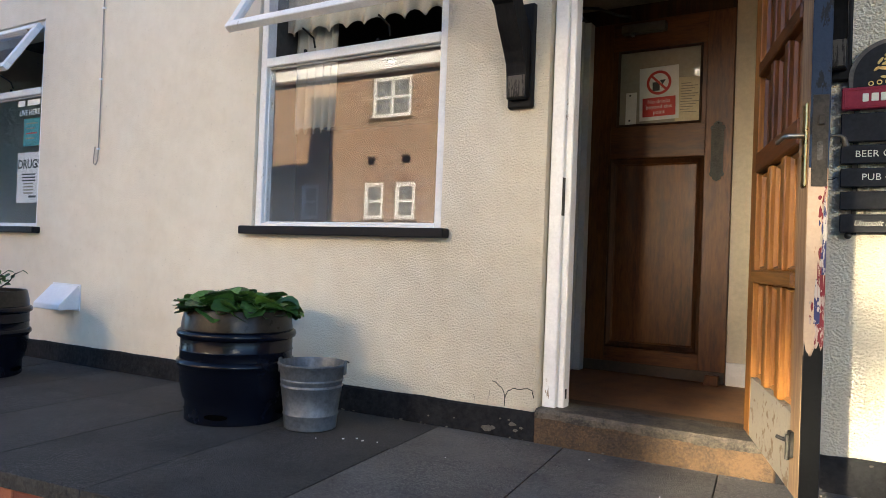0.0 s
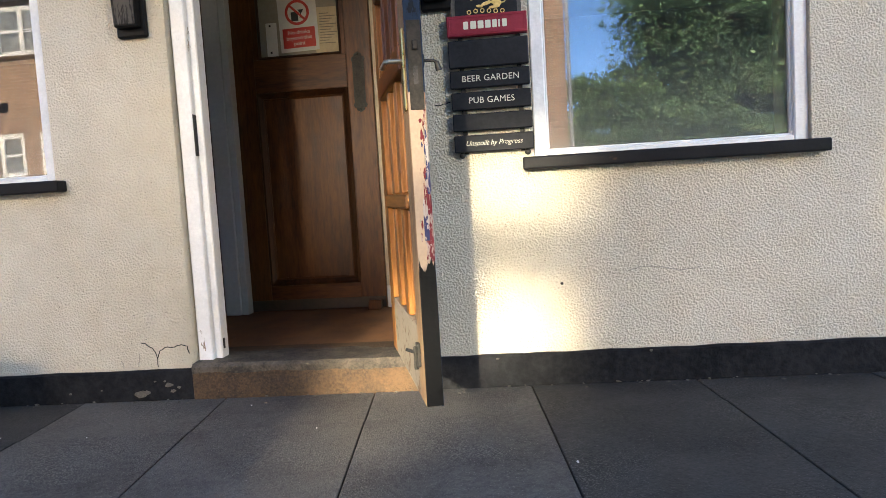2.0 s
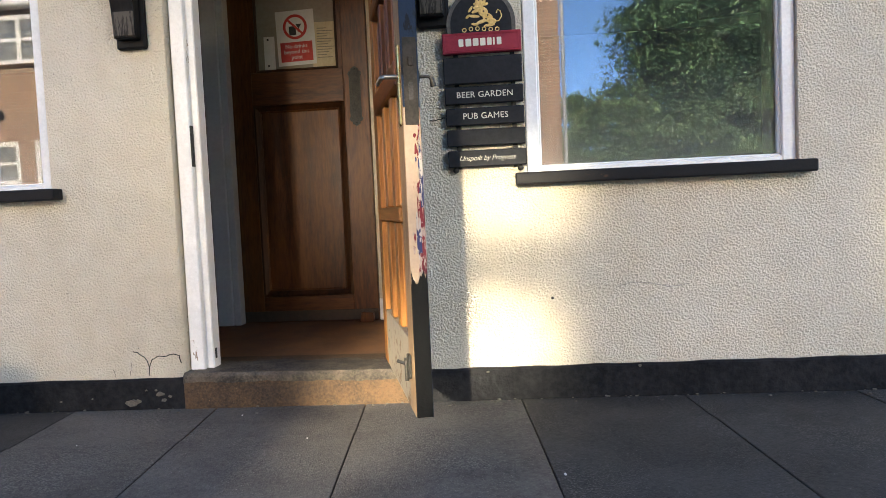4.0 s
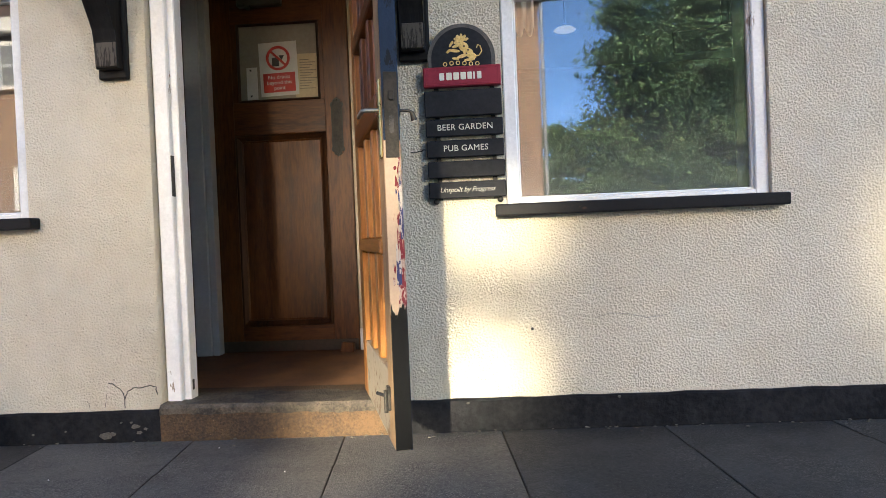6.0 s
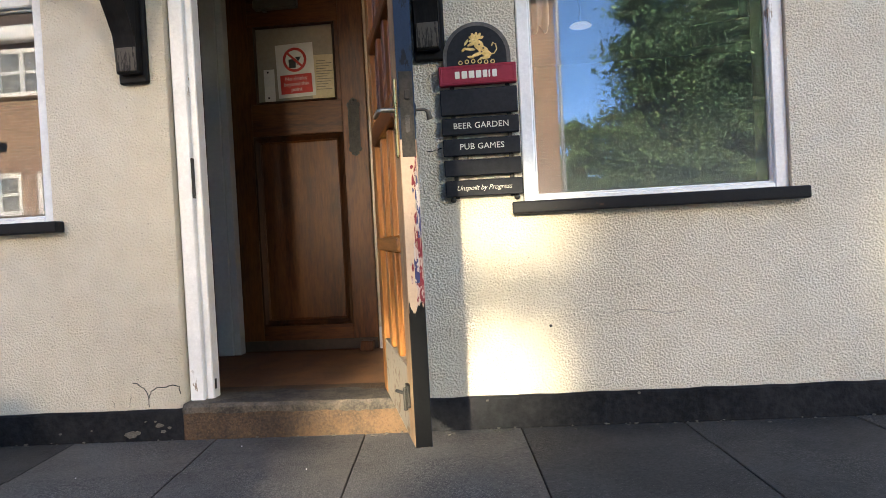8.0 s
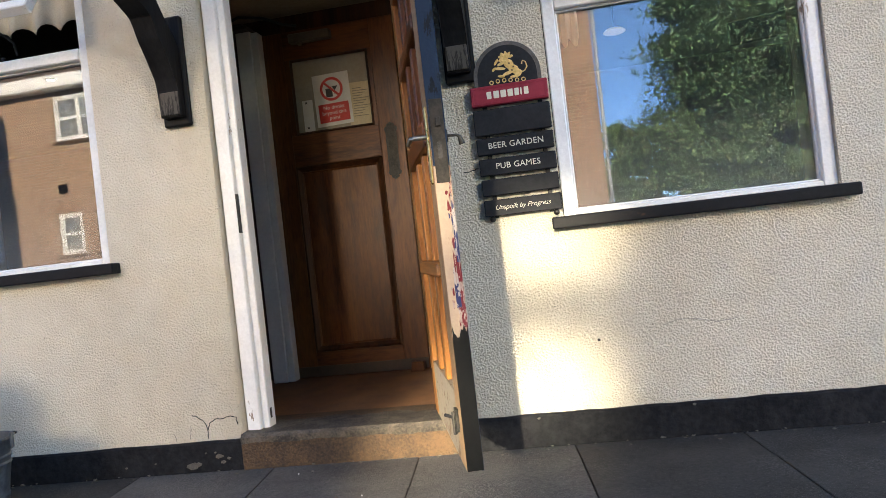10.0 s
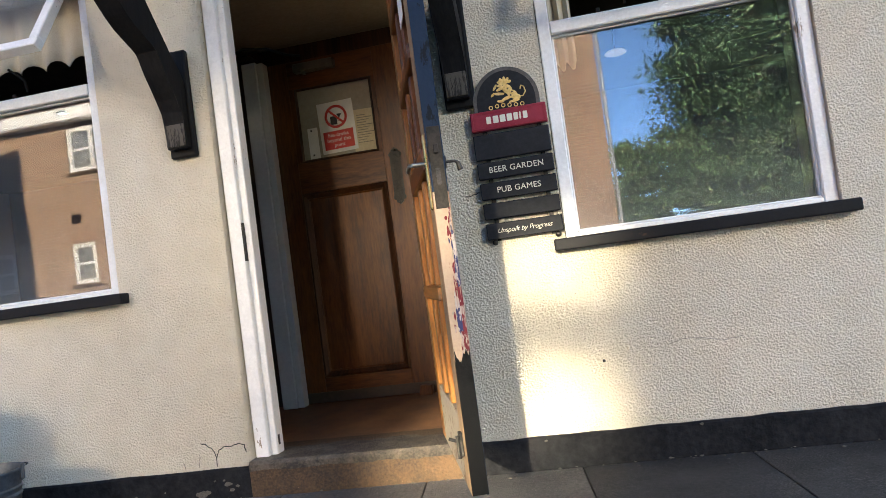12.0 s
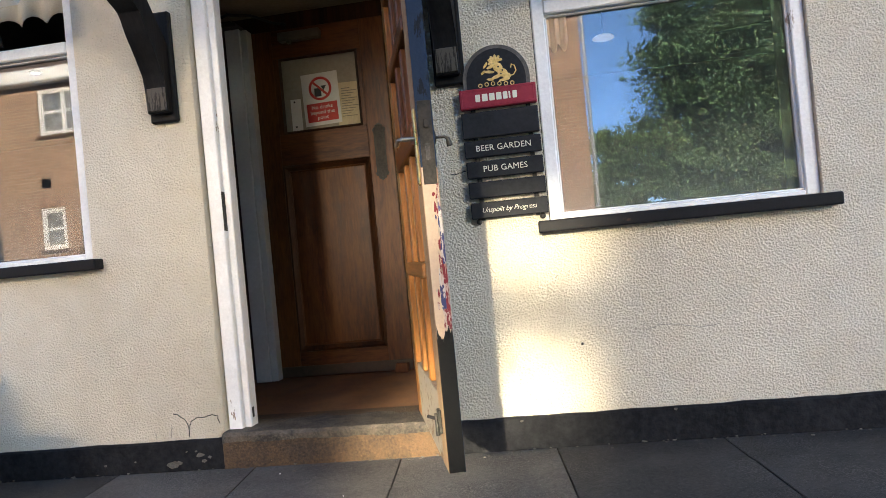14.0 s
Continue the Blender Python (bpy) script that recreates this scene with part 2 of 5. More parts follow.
BRICK = material("red_brick", (0.20, 0.055, 0.03), (0.36, 0.12, 0.06), 0.85, stain=8, grain=120, bump=0.5, bump_scale=150, piece=0.3, bump_dist=0.004)
ASPHALT = material("asphalt", (0.03, 0.03, 0.03), (0.07, 0.068, 0.065), 0.9, stain=1.5, grain=150, bump=0.6, bump_scale=200)
TREAD = material("grey_worn_tread", (0.022, 0.018, 0.015), (0.120, 0.098, 0.074), 0.8, stain=14, grain=120, bump=1.0, bump_scale=90, contrast=0.6, bump_dist=0.008, spread=0.10)
STONE = material("worn_sandstone", (0.018, 0.010, 0.0055), (0.122, 0.068, 0.030), 0.75, stain=5, grain=110, bump=1.0, bump_scale=100, contrast=0.6, bump_dist=0.008, spread=0.12)
speckle(STONE, (0.27, 0.18, 0.095), 130, 0.70)
MATTING = material("brown_floor", (0.10, 0.042, 0.017), (0.23, 0.108, 0.045), 0.7, stain=5, grain=220, bump=0.4, bump_scale=260, bump_dist=0.003)
WHITE = worn_paint("white_gloss_paint", (0.82, 0.81, 0.80), (0.28, 0.22, 0.17), 0.335, 14)
WHITE_IN = material("white_gloss_indoors", (0.78, 0.77, 0.73), (0.86, 0.85, 0.82), 0.25, stain=4, grain=50)
# white gloss greyed: the shade of the lobby is put into its colour
SHADED_GLOSS = material("shaded_white_gloss", (0.58, 0.58, 0.57), (0.68, 0.68, 0.66), 0.22, stain=3, grain=50)
WHITE_PVC = material("white_plastic_frame", (0.72, 0.72, 0.72), (0.80, 0.80, 0.80), 0.4, stain=4, grain=50)
SILL = worn_paint("black_sill_paint", (0.016, 0.016, 0.018), (0.055, 0.033, 0.022), 0.36, 10, 0.4, (0.4, 1, 1))
BLACK_TIMBER = material("black_stained_timber", (0.004, 0.004, 0.005), (0.013, 0.012, 0.012), 0.6, stain=9, grain=85, bump=0.3, bump_scale=90, stretch=(1, 1, 0.06), bump_dist=0.003, spec=0.15)
BRACKET_END = worn_paint("weathered_bracket_end", (0.03, 0.027, 0.024), (0.085, 0.074, 0.063), 0.50, 70, 0.7, (1, 1, 0.1))
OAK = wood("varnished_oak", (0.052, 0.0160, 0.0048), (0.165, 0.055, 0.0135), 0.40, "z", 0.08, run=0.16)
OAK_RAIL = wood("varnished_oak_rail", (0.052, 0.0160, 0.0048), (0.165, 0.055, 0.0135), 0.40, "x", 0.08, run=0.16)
OAK_DARK = wood("dark_oak_moulding", (0.022, 0.008, 0.003), (0.085, 0.03, 0.010), 0.35, "z", 0.3)
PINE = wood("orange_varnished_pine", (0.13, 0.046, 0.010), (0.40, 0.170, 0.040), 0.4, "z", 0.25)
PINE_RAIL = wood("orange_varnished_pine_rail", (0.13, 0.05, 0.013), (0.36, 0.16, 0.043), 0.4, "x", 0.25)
BARE = worn_paint("scuffed_pale_rail", (0.27, 0.23, 0.18), (0.15, 0.105, 0.068), 0.42, 16, 0.7, (1, 1, 1))
STILE = wood("pale_worn_pine", (0.16, 0.09, 0.045), (0.36, 0.24, 0.14), 0.6, "z", 0.0)
BLUE = worn_paint("dark_blue_door_paint", (0.012, 0.024, 0.048), (0.006, 0.008, 0.012), 0.42, 20, 0.4)
BLACK_EDGE = worn_paint("black_door_edge_paint", (0.0022, 0.0024, 0.003), (0.06, 0.057, 0.054), 0.31, 38, 0.6)
RAW_EDGE = worn_paint("bare_wood_edge", (0.36, 0.265, 0.195), (0.24, 0.145, 0.09), 0.42, 22, 0.7)
RED_FLAKE = worn_paint("red_flaked_paint", (0.13, 0.02, 0.026), (0.30, 0.23, 0.20), 0.46, 60, 0.6)
NAVY_FLAKE = worn_paint("navy_flaked_paint", (0.03, 0.034, 0.09), (0.32, 0.28, 0.26), 0.46, 60, 0.6)
CHROME = material("worn_nickel", (0.24, 0.22, 0.19), (0.40, 0.37, 0.32), 0.4, 1.0, stain=20, grain=150)
CHIP = material("bare_grey_render", (0.06, 0.055, 0.045), (0.15, 0.135, 0.11), 0.9, stain=20, grain=120)
BRASS = material("brass", (0.60, 0.42, 0.16), (0.80, 0.60, 0.28), 0.3, 1.0, stain=20, grain=150)
STEEL = material("tarnished_steel", (0.012, 0.010, 0.008), (0.034, 0.028, 0.023), 0.6, 0.2, stain=25, grain=150, spec=0.2)
IRON = material("black_iron", (0.012, 0.012, 0.012), (0.05, 0.045, 0.04), 0.5, 0.6, stain=25, grain=150, bump=0.3)
ANTIQUE = material("dark_antique_plate", (0.016, 0.014, 0.010), (0.045, 0.038, 0.028), 0.5, 0.3, stain=30, grain=150, bump=0.3)
ZINC = material("galvanised_steel", (0.075, 0.087, 0.102), (0.145, 0.162, 0.185), 0.5, 0.5, stain=14, grain=60, rough_var=0.15)
KEG = material("dark_blue_keg_paint", (0.0014, 0.002, 0.005), (0.003, 0.0045, 0.010), 0.24, stain=6, grain=60, spec=0.22)
KEG_TOP = material("brown_keg_band", (0.016, 0.012, 0.009), (0.036, 0.028, 0.020), 0.30, stain=6, grain=60, spec=0.20)
HOLE = material("dark_slot", (0.001, 0.001, 0.001), (0.002, 0.002, 0.002), 0.95, spec=0.0)
SOIL = material("potting_soil", (0.015, 0.01, 0.007), (0.05, 0.035, 0.025), 0.95, grain=80, bump=1.0, bump_scale=60)
LEAF = material("bedding_leaf", (0.025, 0.075, 0.018), (0.085, 0.19, 0.035), 0.4, stain=14, grain=60, piece=0.35, bump=0.4, bump_scale=60)
BARK = material("bark", (0.035, 0.025, 0.018), (0.10, 0.075, 0.055), 0.95, stain=8, grain=60, bump=0.8, bump_scale=30)
TREE_LEAF = leafy("tree_leaf", (0.020, 0.052, 0.030), (0.105, 0.190, 0.098))
HEDGE_LEAF = leafy("hedge_leaf", (0.035, 0.080, 0.036), (0.145, 0.225, 0.100))
SIGN_BLACK = material("black_sign_paint", (0.010, 0.011, 0.014), (0.020, 0.021, 0.025), 0.6, stain=10, grain=60, spec=0.2)
SIGN_RED = material("crimson_sign_paint", (0.22, 0.018, 0.035), (0.30, 0.03, 0.05), 0.6, stain=10, grain=60, spec=0.25)
GOLD = material("gold_leaf", (0.55, 0.36, 0.10), (0.85, 0.62, 0.26), 0.45, 0.35, stain=30, grain=150)
CREAM_INK = material("cream_lettering", (0.66, 0.62, 0.50), (0.78, 0.74, 0.62), 0.6, grain=100)
RIM = material("dark_bronze_rim", (0.05, 0.045, 0.04), (0.10, 0.09, 0.08), 0.5, stain=20, grain=80)
PAPER = material("white_paper", (0.72, 0.71, 0.68), (0.80, 0.79, 0.76), 0.6, stain=8, grain=60)
LETTER_PAPER = material("yellowed_paper", (0.55, 0.46, 0.28), (0.66, 0.57, 0.38), 0.7, stain=8, grain=60)
RED_INK = material("red_print", (0.50, 0.03, 0.025), (0.60, 0.05, 0.04), 0.5, grain=60)
BLACK_INK = material("black_print", (0.015, 0.015, 0.015), (0.03, 0.03, 0.03), 0.5, grain=60)
GREY_INK = material("grey_print", (0.20, 0.18, 0.14), (0.30, 0.27, 0.20), 0.6, grain=60)
TEAL = material("teal_poster", (0.02, 0.22, 0.23), (0.04, 0.30, 0.31), 0.6, stain=10, grain=60)
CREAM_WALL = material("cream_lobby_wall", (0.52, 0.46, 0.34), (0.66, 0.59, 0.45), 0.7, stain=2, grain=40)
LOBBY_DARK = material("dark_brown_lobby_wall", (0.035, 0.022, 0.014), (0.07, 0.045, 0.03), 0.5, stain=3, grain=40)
LOBBY_CEIL = material("brown_lobby_ceiling", (0.20, 0.165, 0.11), (0.28, 0.235, 0.165), 0.8, stain=2, grain=40)
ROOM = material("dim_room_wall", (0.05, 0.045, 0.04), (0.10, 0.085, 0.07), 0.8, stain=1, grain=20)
CURTAIN = material("cream_curtain", (0.42, 0.38, 0.30), (0.56, 0.52, 0.43), 0.9, stain=3, grain=200)
GLASS = glass("window_glass", 0.10, film=0.010)
FROSTED = material("dusty_door_glass", (0.34, 0.31, 0.25), (0.42, 0.39, 0.32), 0.03, stain=3, grain=40, rough_var=0.01, spec=0.9)
GREY_PLASTIC = material("grey_closer", (0.07, 0.058, 0.044), (0.11, 0.095, 0.072), 0.4, stain=8, grain=60)
CABLE = material("pale_grey_cable", (0.28, 0.25, 0.21), (0.40, 0.37, 0.31), 0.6, stain=8, grain=60)
LOBBY_LAMP = glow("lobby_globe_glass", (1.0, 0.88, 0.68), 0.10)
HOUSE_BRICK = brickwork("far_brickwork")
ARCH_BRICK = material("pale_arch_brick", (0.22, 0.125, 0.085), (0.36, 0.23, 0.165), 0.9, stain=6, grain=40, piece=0.3)
ROOF_TILE = material("far_roof_tile", (0.06, 0.04, 0.035), (0.13, 0.09, 0.075), 0.9, stain=3, grain=12)
FAR_GLASS = material("far_window_glass", (0.10, 0.11, 0.12), (0.26, 0.27, 0.28), 0.08, stain=1.5, grain=6)
PIPE = material("pale_grey_pipe", (0.26, 0.28, 0.30), (0.36, 0.38, 0.40), 0.5, stain=4, grain=50)
LAMP_WHITE = glow("lit_lamp_glass", (1.0, 0.93, 0.8), 0.05)
DOWNLIGHT = glow("lit_downlight", (0.9, 0.95, 1.0), 2.5)
PINK = material("dusty_pink_shade", (0.30, 0.13, 0.12), (0.42, 0.22, 0.20), 0.8, stain=6, grain=60)

# ---- building helpers ----


def finish(bm, name, mat, smooth=False):
    me = bpy.data.meshes.new(name)
    bmesh.ops.recalc_face_normals(bm, faces=bm.faces)
    bm.to_mesh(me)
    bm.free()
    me.materials.append(mat)
    if smooth:
        for p in me.polygons:
            p.use_smooth = True
        me.set_sharp_from_angle(angle=radians(40))
    return me


def part(name, bm, mat, parent=None, label="", smooth=False):
    ob = new(name, finish(bm, name, mat, smooth))
    ob.parent = parent
    return tagged(ob, label)


def root(name, label, category, m=None, group="", kind=""):
    ob = new(name)
    ob.empty_display_size = 0.05
    if m is not None:
        ob.matrix_world = m
    return tagged(ob, label, category, group, kind)


def box(x0, x1, y0, y1, z0, z1, bevel=0.0, bm=None, seg=1):
    own = bmesh.new()
    bmesh.ops.create_cube(own, size=1)
    for v in own.verts:
        v.co = Vector(((x0, x1)[v.co.x > 0], (y0, y1)[v.co.y > 0], (z0, z1)[v.co.z > 0]))
    if bevel:
        bmesh.ops.bevel(own, geom=own.edges[:], offset=bevel, segments=seg, affect="EDGES", profile=0.5)
    if bm is None:
        return own
    merge(bm, own)
    return bm


def merge(bm, other):
    me = bpy.data.meshes.new("join")
    other.to_mesh(me)
    other.free()
    bm.from_mesh(me)
    bpy.data.meshes.remove(me)


def prism(points, y0, y1, bevel=0.0, axis="y"):
    """An outline in (x, z) drawn out along y, or in (y, z) drawn out along x, or in (x, y) along z."""
    bm = bmesh.new()
    put = {"y": lambda a, b, h: (a, h, b), "x": lambda a, b, h: (h, a, b), "z": lambda a, b, h: (a, b, h)}[axis]
    lo = [bm.verts.new(put(a, b, y0)) for a, b in points]
    hi = [bm.verts.new(put(a, b, y1)) for a, b in points]
    n = len(points)
    bm.faces.new(lo)
    bm.faces.new(hi[::-1])
    for i in range(n):
        bm.faces.new((lo[i], lo[(i + 1) % n], hi[(i + 1) % n], hi[i]))
    if bevel:
        bmesh.ops.bevel(bm, geom=bm.edges[:], offset=bevel, segments=1, affect="EDGES")
    return bm


def lathe(profile, steps=40, bm=None):
    """Rings of (radius, height) turned round z."""
    bm = bm or bmesh.new()
    rings = []
    for r, z in profile:
        if r < 1e-5:
            rings.append([bm.verts.new((0, 0, z))])
        else:
            rings.append([bm.verts.new((r * math.cos(2 * math.pi * i / steps), r * math.sin(2 * math.pi * i / steps), z)) for i in range(steps)])
    for a, b in zip(rings, rings[1:]):
        for i in range(steps):
            j = (i + 1) % steps
            f = [a[i % len(a)], a[j % len(a)], b[j % len(b)], b[i % len(b)]]
            f = list(dict.fromkeys(f))
            if len(f) > 2:
                bm.faces.new(f)
    return bm


def tube(path, radius, sides=8, bm=None):
    """A round rod along a path; radius may be a list."""
    bm = bm or bmesh.new()
    pts = [Vector(p) for p in path]
    rad = radius if isinstance(radius, (list, tuple)) else [radius] * len(pts)
    rings = []
    for i, p in enumerate(pts):
        d = (pts[min(i + 1, len(pts) - 1)] - pts[max(i - 1, 0)]).normalized()
        a = d.orthogonal().normalized() if i == 0 else (rings_a - d * rings_a.dot(d)).normalized()
        rings_a = a
        b = d.cross(a)
        rings.append([bm.verts.new(p + rad[i] * (math.cos(2 * math.pi * k / sides) * a + math.sin(2 * math.pi * k / sides) * b)) for k in range(sides)])
    for r, s in zip(rings, rings[1:]):
        for k in range(sides):
            bm.faces.new((r[k], r[(k + 1) % sides], s[(k + 1) % sides], s[k]))
    bm.faces.new(rings[0][::-1])
    bm.faces.new(rings[-1])
    return bm


def ring_flat(cx, cz, r0, r1, y0, y1, steps=32):
    bm = bmesh.new()
    v = []
    for i in range(steps):
        c, s = math.cos(2 * math.pi * i / steps), math.sin(2 * math.pi * i / steps)
        v.append([bm.verts.new((cx + r * c, y, cz + r * s)) for r, y in ((r0, y0), (r1, y0), (r1, y1), (r0, y1))])
    for i in range(steps):
        a, b = v[i], v[(i + 1) % steps]
        for k in range(4):
            bm.faces.new((a[k], a[(k + 1) % 4], b[(k + 1) % 4], b[k]))
    return bm


def words(name, text, size, m, mat, parent, depth=0.0015, shear=0.0, spacing=1.0, label="", fat=0.0):
    """Lettering in the built-in font, centred, lying in local x and y."""
    cu = bpy.data.curves.new(name, "FONT")
    cu.body, cu.size, cu.extrude, cu.shear, cu.space_character = text, size, depth, shear, spacing
    cu.align_x, cu.align_y, cu.resolution_u, cu.offset = "CENTER", "CENTER", 3, fat
    tmp = bpy.data.objects.new(name, cu)
    scene.collection.objects.link(tmp)
    me = bpy.data.meshes.new_from_object(tmp.evaluated_get(bpy.context.evaluated_depsgraph_get()))
    bpy.data.objects.remove(tmp)
    me.materials.clear()
    me.materials.append(mat)
    ob = new(name, me)
    ob.parent = parent
    ob.matrix_basis = m
    return tagged(ob, label)


FACING = (90, 0, 0)      # turn for lettering that faces -y


def fall(x):
    """The terrace rises gently along the front."""
    return 0.012 * (x - 0.2)

# ---- large structure ----
X0, X1, TOP, THICK = -5.9, 3.4, 5.0, 0.30
OPENINGS = [(-5.55, -4.17, 0.82, 2.24), (-2.135, -0.965, 0.845, 2.24), (-0.475, 0.40, -0.3, 2.16), (0.847, 1.777, 0.82, 2.09)]


def wall_with_openings(name, x0, x1, z0, z1, y0, y1, holes, mat):
    xs = sorted({x0, x1, *(h[0] for h in holes), *(h[1] for h in holes)})
    zs = sorted({z0, z1, *(h[2] for h in holes), *(h[3] for h in holes)})
    solid = lambda a, b: not any(h[0] <= a < h[1] and h[2] <= b < h[3] for h in holes)
    bm = bmesh.new()
    v = {}

    def vert(x, y, z):
        if (x, y, z) not in v:
            v[x, y, z] = bm.verts.new((x, y, z))
        return v[x, y, z]

    nx, nz = len(xs) - 1, len(zs) - 1
    full = lambda i, k: 0 <= i < nx and 0 <= k < nz and solid(xs[i], zs[k])
    for i in range(nx):
        for k in range(nz):
            if not full(i, k):
                continue
            a, b, c, d = xs[i], xs[i + 1], zs[k], zs[k + 1]
            bm.faces.new([vert(a, y0, c), vert(b, y0, c), vert(b, y0, d), vert(a, y0, d)])
            bm.faces.new([vert(a, y1, c), vert(a, y1, d), vert(b, y1, d), vert(b, y1, c)])
            for di, dk, e in ((-1, 0, ((a, c), (a, d))), (1, 0, ((b, c), (b, d))), (0, -1, ((a, c), (b, c))), (0, 1, ((a, d), (b, d)))):
                if not full(i + di, k + dk):
                    (p, q), (r, s) = e
                    bm.faces.new([vert(p, y0, q), vert(r, y0, s), vert(r, y1, s), vert(p, y1, q)])
    return bm


bm = wall_with_openings("wall_front", X0, X1, -0.3, TOP, 0.0, THICK, OPENINGS, STUCCO)
soft_edges = [e for e in bm.edges if all(abs(w.co.y) < 1e-4 and abs(w.co.x + 0.475) < 1e-3 for w in e.verts) and min(w.co.z for w in e.verts) < 2.1]
bmesh.ops.bevel(bm, geom=soft_edges, offset=0.055, segments=6, affect="EDGES", profile=0.5)
wall_front = tagged(new("wall_front", finish(bm, "wall_front", STUCCO, True)), "cream-painted roughcast pub front wall with worn patches", "wall", kind="structure")

# plinth: black painted band that follows the slope of the terrace
for a, b in ((X0, -0.478), (0.405, X1)):
    bm = bmesh.new()
    n = 40
    rows = []
    for i in range(n + 1):
        x = a + (b - a) * i / n
        top = 0.112 + fall(x) + 0.0016 * math.sin(i * 2.3 + a) + 0.001 * math.sin(i * 5.1)
        rows.append([bm.verts.new((x, y, z)) for y, z in ((0.004, -0.28), (-0.019, -0.28), (-0.017, top - 0.006), (-0.011, top), (0.004, top + 0.001))])
    for r, s in zip(rows, rows[1:]):
        for k in range(4):
            bm.faces.new((r[k], r[k + 1], s[k + 1], s[k]))
    bm.faces.new(rows[0])
    bm.faces.new(rows[-1][::-1])
    tagged(part("plinth", bm, PLINTH), "black-painted plinth band, chipped and scuffed", "plinth", kind="structure")

# chips in the plinth where pale render shows
random.seed(5)
for cx, cz, w in ((-0.69, 0.010, 0.026), (-0.665, 0.018, 0.014), (-0.575, 0.045, 0.018), (-0.56, 0.022, 0.012), (-0.535, 0.035, 0.009), (-0.63, 0.06, 0.005), (-0.59, 0.06, 0.006), (-0.98, 0.02, 0.006), (-0.85, 0.03, 0.004), (0.68, 0.105, 0.007), (1.22, 0.118, 0.008)):
    pts = [(cx + w * (0.6 + 0.5 * random.random()) * math.cos(a), cz + 0.6 * w * (0.6 + 0.5 * random.random()) * math.sin(a)) for a in [i * math.pi / 5 for i in range(10)]]
    part("paint_chip", prism(pts, -0.0215, -0.015), CHIP, wall_front, "bare patch of render in chipped black paint")

# hairline cracks in the render beside the doorway
CRACKS = [[(-0.62, 0.112), (-0.622, 0.15), (-0.632, 0.178), (-0.65, 0.192), (-0.668, 0.205), (-0.69, 0.206)], [(-0.622, 0.145), (-0.61, 0.172), (-0.585, 0.186), (-0.55, 0.188), (-0.522, 0.196), (-0.497, 0.188), (-0.492, 0.15)],
          [(-0.70, 0.112), (-0.698, 0.13), (-0.692, 0.15), (-0.694, 0.17)], [(-0.76, 0.11), (-0.763, 0.13), (-0.775, 0.142)], [(0.56, 1.03), (0.53, 1.022), (0.50, 1.024)],
          [(1.15, 0.40), (1.2, 0.415), (1.26, 0.41), (1.33, 0.395), (1.42, 0.405)]]
for line in CRACKS:
    path, fine = [], 1.0 if line[0][0] < 0.8 and line[0][0] > -0.66 else 0.35
    for (a, b), (c, d) in zip(line, line[1:]):
        for k in range(4):
            path.append((a + (c - a) * k / 4 + random.uniform(-.002, .002), -0.0005, b + (d - b) * k / 4 + random.uniform(-.002, .002)))
    part("crack", tube(path, 0.0019 * fine, 5), MORTAR, wall_front, "dark hairline crack in the render")

# raised terrace: bed, paving slabs, brick face
EDGE = lambda x: -1.24 + 0.11 * x
bm = bmesh.new()
pts = [(X0 - 3, EDGE(X0 - 3) + 0.05), (X1 + 1, EDGE(X1 + 1) + 0.05), (X1 + 1, 0.25), (X0 - 3, 0.25)]
lo = [bm.verts.new((x, y, -0.4)) for x, y in pts]
hi = [bm.verts.new((x, y, fall(x) - 0.014)) for x, y in pts]
bm.faces.new(lo), bm.faces.new(hi[::-1])
for i in range(4):
    bm.faces.new((lo[i], lo[(i + 1) % 4], hi[(i + 1) % 4], hi[i]))
pavement = tagged(part("pavement", bm, MORTAR), "raised terrace of dark concrete slabs with a brick edge", "pavement", kind="structure")

bm = box(-60, 60, -60, 20, -0.6, -0.232)
road = tagged(part("road", bm, ASPHALT), "dark asphalt road in front of the terrace", "road", kind="structure")
bm = box(-900, 900, -900, 900, -0.8, -0.62)
tagged(part("ground", bm, ASPHALT), "dark open ground reaching to the horizon", "ground", kind="structure")

# doorstep and lobby
bm = box(-0.476, 0.405, -0.03, 0.30, -0.2, 0.118, 0.012, seg=3)
for v in bm.verts:
    v.co += Vector((0, noise.noise(v.co * 7) * 0.006, noise.noise(v.co * 5 + Vector((3, 0, 0))) * 0.004))
doorstep = tagged(part("doorstep", bm, STONE, smooth=True), "worn brown sandstone doorstep", "doorstep", kind="structure")


def ragged_skin(x0, x1, steps, y_front, z_front, y_back, z_top, seed):
    """A thin worn crust over the nosing, ragged along its front and back edges."""
    bm = bmesh.new()
    rows = []
    for i in range(steps + 1):
        x = x0 + (x1 - x0) * i / steps
        a = noise.noise(Vector((x * 9, seed, 0))) + .5 * noise.noise(Vector((x * 40, seed, 2)))
        b = noise.noise(Vector((x * 6, seed, 5))) + .6 * noise.noise(Vector((x * 35, seed, 7)))
        rows.append([bm.verts.new(p) for p in ((x, y_front, z_front + .008 * a), (x, y_front, z_top - .012), (x, y_front + .012, z_top),
                                               (x, (y_front + y_back) / 2, z_top + .001), (x, y_back + .045 * b, z_top), (x, y_back + .045 * b + .004, z_top - .008))])
    for p, q in zip(rows, rows[1:]):
        for k in range(5):
            bm.faces.new((p[k], q[k], q[k + 1], p[k + 1]))
    return bm


